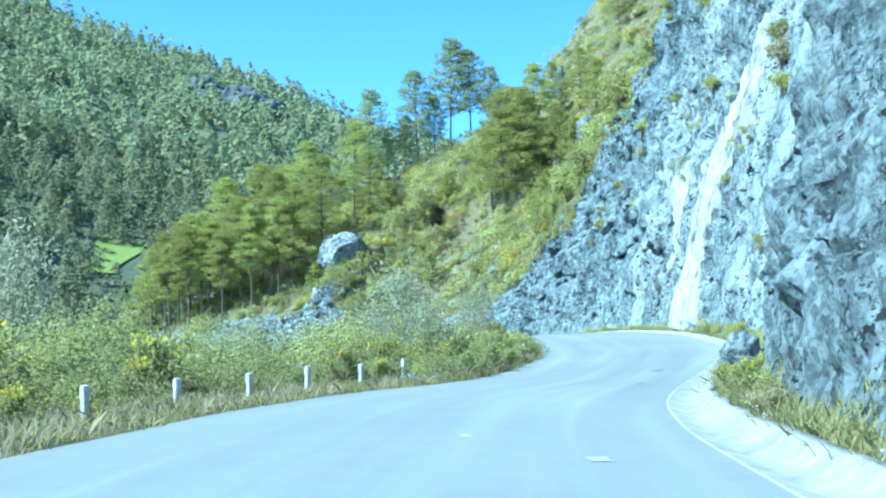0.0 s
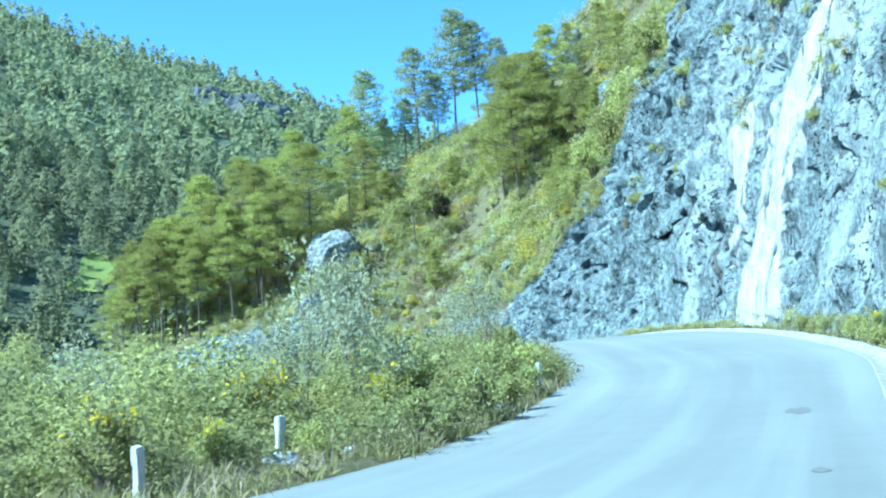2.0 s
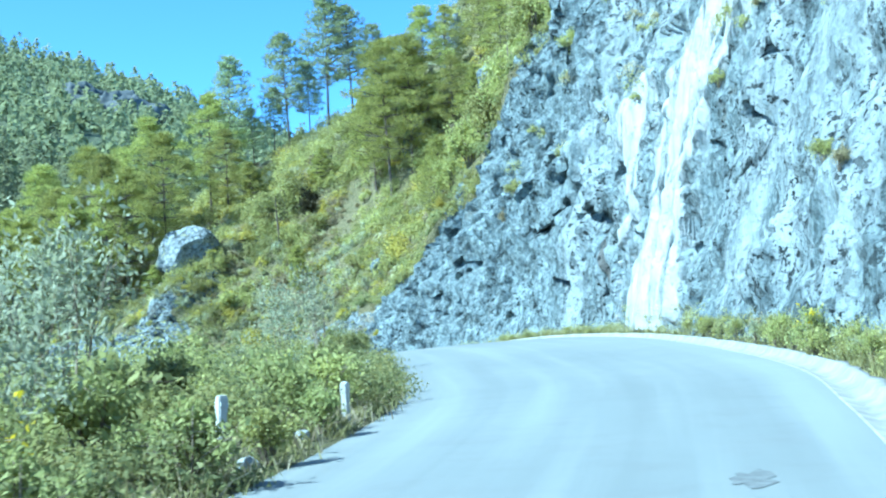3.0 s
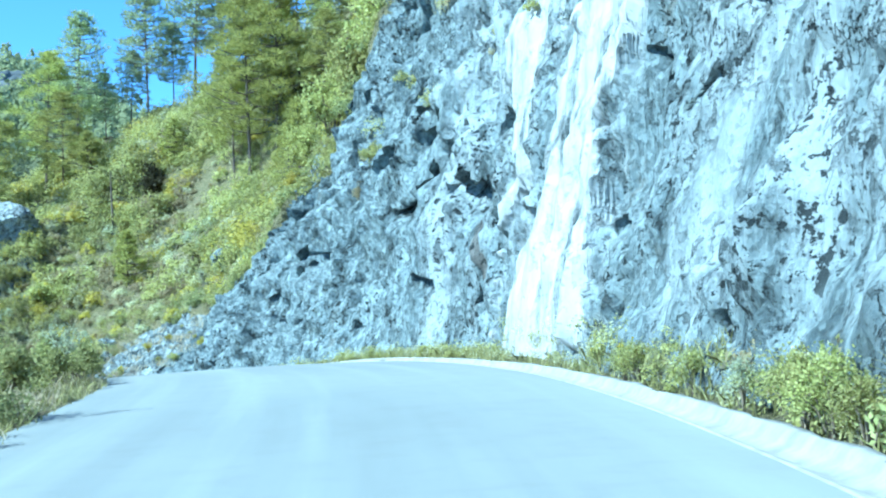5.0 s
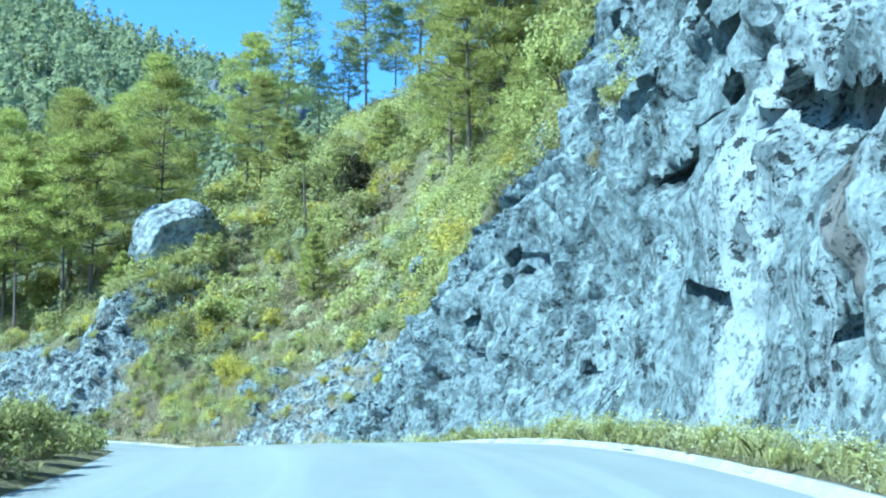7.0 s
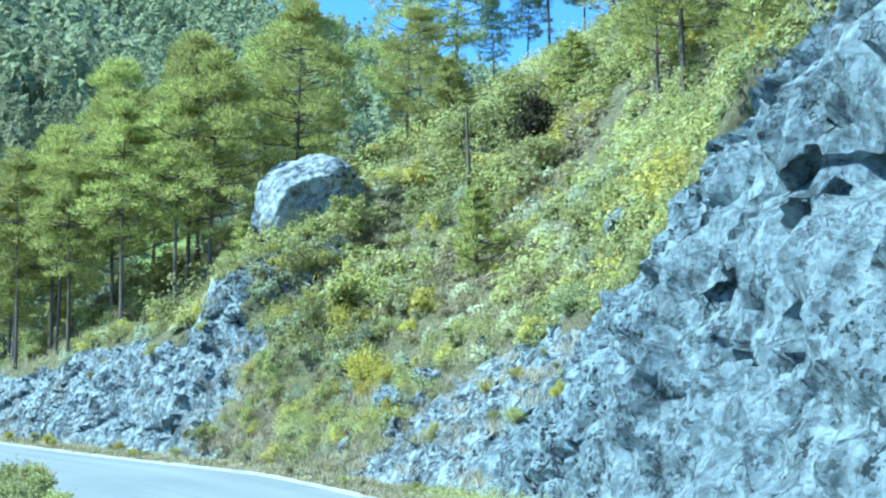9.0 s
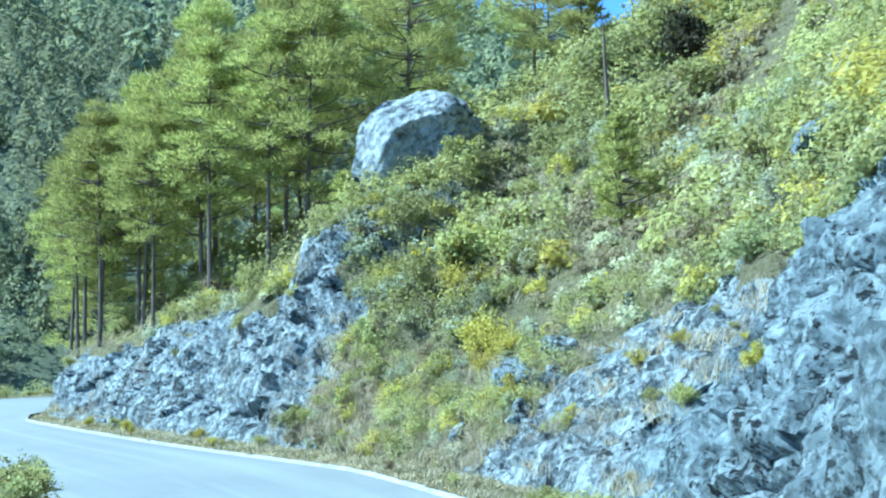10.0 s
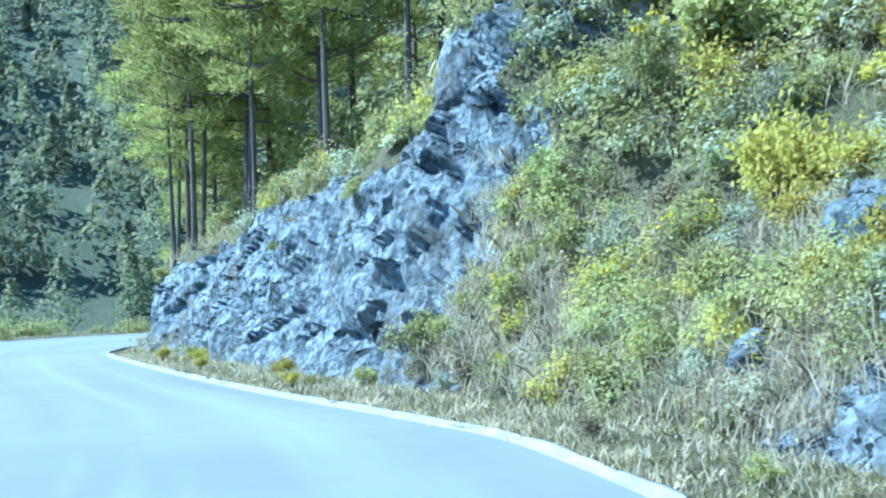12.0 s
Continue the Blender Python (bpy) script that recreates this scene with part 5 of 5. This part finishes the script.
# Broad trees down the bank, their tops level with the road.
def grove(name, label, spots, k, leaf, material):
    spots = np.array(spots)
    n = len(spots)
    q, a = RNG.uniform(0.1, 1, (n, 60)), RNG.uniform(0, 2 * np.pi, (n, 60))
    r = spots[:, 3:] * 0.36 * np.sin(np.clip((1.08 - q) * 1.7, 0, 1.57)) * RNG.uniform(0.5, 1.05, (n, 60))
    bunch = np.stack([spots[:, :1] + r * np.cos(a), spots[:, 1:2] + r * np.sin(a), spots[:, 2:3] + q * spots[:, 3:]], -1)
    pick = RNG.integers(0, 60, (n, k))
    p = np.take_along_axis(bunch, pick[..., None], 1) + RNG.normal(0, 0.32, (n, k, 3)) * np.array([1, 1, 0.7])
    way = np.take_along_axis(np.stack([np.cos(a), np.sin(a), 0.3 + q], -1), pick[..., None], 1)
    tagged(new(name, tri_mesh(name, facing(p.reshape(-1, 3), way.reshape(-1, 3), leaf, 0.7), material, 3)), label, "trees", kind="stuff")


bank_trees = []
for k in range(46):
    x, y = RNG.uniform(-34, -13), RNG.uniform(46, 92)
    if x < -10.5 - (y - 40) * 0.16:
        z = ground_at(x, y)
        bank_trees.append((x, y, z, RNG.uniform(1.4, 3.4) - z))
grove("bank_grove", "broad green trees on the bank below the road", bank_trees[::2], 2400, 0.17, SHRUB_GREEN)
grove("bank_wood", "broad olive-green trees on the bank below the road", bank_trees[1::2], 2400, 0.17, SHRUB_OLIVE)
near = []
for _ in range(230):
    p = verge_point(LEFT, RNG.uniform(12, 78), 1.4 + 6 * RNG.uniform(0, 1), -1)
    near.append((p[0], p[1], ground_at(p[0], p[1])))
thicket("roadside_weeds", "low green weeds along the road", SHRUB_GREEN, near[:150], 0.45, 230, 0.065)
thicket("roadside_scrub", "pale olive weeds along the road", SHRUB_OLIVE, near[150:], 0.45, 230, 0.065)
foot = []
for _ in range(380):
    p = verge_point(RIGHT, RNG.uniform(44, 116), RNG.uniform(0.95, 1.9), 1)
    foot.append((p[0], p[1], ground_at(p[0], p[1], (HILL_TREE,)) or edge_z(p[1])))
foot = [q for q in foot if q[2] < edge_z(q[1]) + 0.8]
thicket("cliff_foot_weeds", "low olive weeds at the cliff foot", SHRUB_OLIVE, foot[::2], 0.4, 150, 0.06)
thicket("cliff_foot_scrub", "pale dry weeds at the cliff foot", SHRUB_PALE, foot[1::2], 0.33, 120, 0.05)

brink = []
for _ in range(420):
    c = int(RNG.choice(np.where((STATION[0] >= 60) & (STATION[0] <= 121))[0]))
    r = int(np.argmin(np.abs(Q[:, c] - RNG.uniform(1.97, 2.05))))
    brink.append(HILL[r, c])
thicket("brink_scrub", "olive scrub along the brink of the cliff", SHRUB_OLIVE, brink[::2], 0.6, 170, 0.13)
thicket("brink_bush", "green scrub along the brink of the cliff", SHRUB_DEEP, brink[1::2], 0.65, 170, 0.13)
crest = [hill_point(126.5, 132, 0.0, 5) for _ in range(90)]
thicket("crest_scrub", "olive scrub around the top of the rock spike", SHRUB_OLIVE, crest[::2], 0.45, 260, 0.09)
thicket("crest_brush", "straw-coloured scrub around the top of the rock spike", SHRUB_PALE, crest[1::2], 0.38, 220, 0.08)
edge_bushes = []
for _ in range(240):
    y = RNG.uniform(20, 68)
    p = verge_point(LEFT, y, RNG.uniform(0.3 if y > 36 else 1.5, 2.4 if y > 36 else 5.0), -1)
    if min(math.hypot(p[0] - 0.65, p[1] - 43.0), math.hypot(p[0] - 2.0, p[1] - 47.4)) > 1.5:
        edge_bushes.append((p[0], p[1], ground_at(p[0], p[1])))
thicket("verge_bush", "soft green bushes crowding the road edge", SHRUB_DEEP, edge_bushes[::3] + edge_bushes[1::3], 0.62, 440, 0.065)
thicket("verge_brush", "soft yellow-green bushes crowding the road edge", SHRUB_OLIVE, edge_bushes[2::3], 0.55, 440, 0.065)
gap_spots = [tuple(HILL[int(RNG.integers(8, 118)), int(RNG.choice(gap_cols))]) for _ in range(520)]
ledge_cols = np.where((STATION[0] >= 114) & (STATION[0] <= 123))[0]
gap_spots += [tuple(HILL[int(RNG.integers(8, 118)), int(RNG.choice(ledge_cols))]) for _ in range(45)]
grass("gap_grass", "long straw-coloured grass between the shrubs", gap_spots, GRASS_DRY, 0.42, 34, 0.24)

tufts = []
for y, h, n in ((69.5, 10.3, 5), (68.6, 11.4, 5), (80.5, 10.9, 3), (86.5, 10.6, 3), (89.5, 9.6, 2), (98.0, 8.9, 4), (96.0, 12.0, 4), (84.0, 13.5, 4), (76.5, 14.5, 4), (92.0, 13.6, 4), (31.0, 12.4, 5), (27.0, 10.8, 3)):
    for _ in range(n):
        tufts.append(face_point(y + RNG.normal(0, 0.6), h + RNG.normal(0, 0.5)))
thicket("ledge_scrub", "olive weeds hanging on ledges of the cliff", SHRUB_OLIVE, tufts[::2], 0.5, 260, 0.085)
thicket("ledge_brush", "dry brown weeds hanging on ledges of the cliff", SHRUB_DRY, tufts[1::2], 0.5, 260, 0.085)

# ---- marks on the road ----
ROAD_TREE = BVHTree.FromPolygons([q.co.copy() for q in road.data.vertices], [tuple(q.vertices) for q in road.data.polygons])


def lay_flat(me, m):
    """Press a flat mesh, posed by m, onto the asphalt."""
    for q in me.vertices:
        p = m @ q.co
        hit = ROAD_TREE.ray_cast(Vector((p.x, p.y, 50)), Vector((0, 0, -1)))[0]
        q.co = Vector((p.x, p.y, hit.z + 0.005))
    me.update()


PAINT = plain_material("worn_road_paint", (0.42, 0.42, 0.4), (0.26, 0.26, 0.26), 14.0)
for x, y, a, b in ((1.29, 13.1, 0.24, 0.45), (-0.1, 15.9, 0.14, 0.4)):
    bm = bmesh.new()
    bmesh.ops.create_grid(bm, x_segments=4, y_segments=8, size=0.5)
    for q in bm.verts:
        q.co = Vector((q.co.x * a * (1 + 0.4 * noise.noise(q.co * 9)), q.co.y * b, 0))
    me = bpy.data.meshes.new("road_dash")
    bm.to_mesh(me)
    bm.free()
    me.materials.append(PAINT)
    lay_flat(me, pose(x, y, 0, 0, 0, 8))
    dash = new("road_dash", me)
    tagged(dash, "short worn white paint mark on the asphalt", "road marking")

OIL = plain_material("dark_road_stain", (0.14, 0.145, 0.145), (0.23, 0.24, 0.24), 7.0)
for x, y, r in ((5.75, 39.6, 0.3), (4.25, 32.2, 0.16)):
    bm = bmesh.new()
    ring = [bm.verts.new((r * (0.6 + 0.7 * noise.noise(Vector((k * 0.9, x, y)))) * math.cos(k * math.pi / 9), 2.2 * r * (0.7 + 0.6 * noise.noise(Vector((x, k * 0.8, y)))) * math.sin(k * math.pi / 9), 0)) for k in range(18)]
    bm.faces.new(ring)
    me = bpy.data.meshes.new("road_stain")
    bm.to_mesh(me)
    bm.free()
    me.materials.append(OIL)
    lay_flat(me, pose(x, y, 0, 0, 0, -18))
    stain = new("road_stain", me)
    tagged(stain, "faint dark oil stain on the asphalt", "road stain")

# ---- crags on the far slope ----
# Rock toned dark all over: the crags' shadow side is put into the colour.
SHADED_CRAG = plain_material("shaded_crag_rock", (0.075, 0.085, 0.09), (0.17, 0.18, 0.18), 0.2, 0.95, (1, 1, 0.4), 0.6)
for x, y, s in ((-93, 492, (13, 8, 13)), (-82, 486, (10, 7, 11)), (-104, 496, (10, 7, 10))):
    ob = new("crag", rock_mesh("crag", s, x, SHADED_CRAG, 5, 0.4))
    ob.matrix_world = pose(x, y, (ground_at(x, y, (MOUNTAIN_TREE,)) or 110) - 1, 0, 0, 20)
    tagged(ob, "rocky crag high on the forested mountain, its shadow side put into a dark colour", "crag")
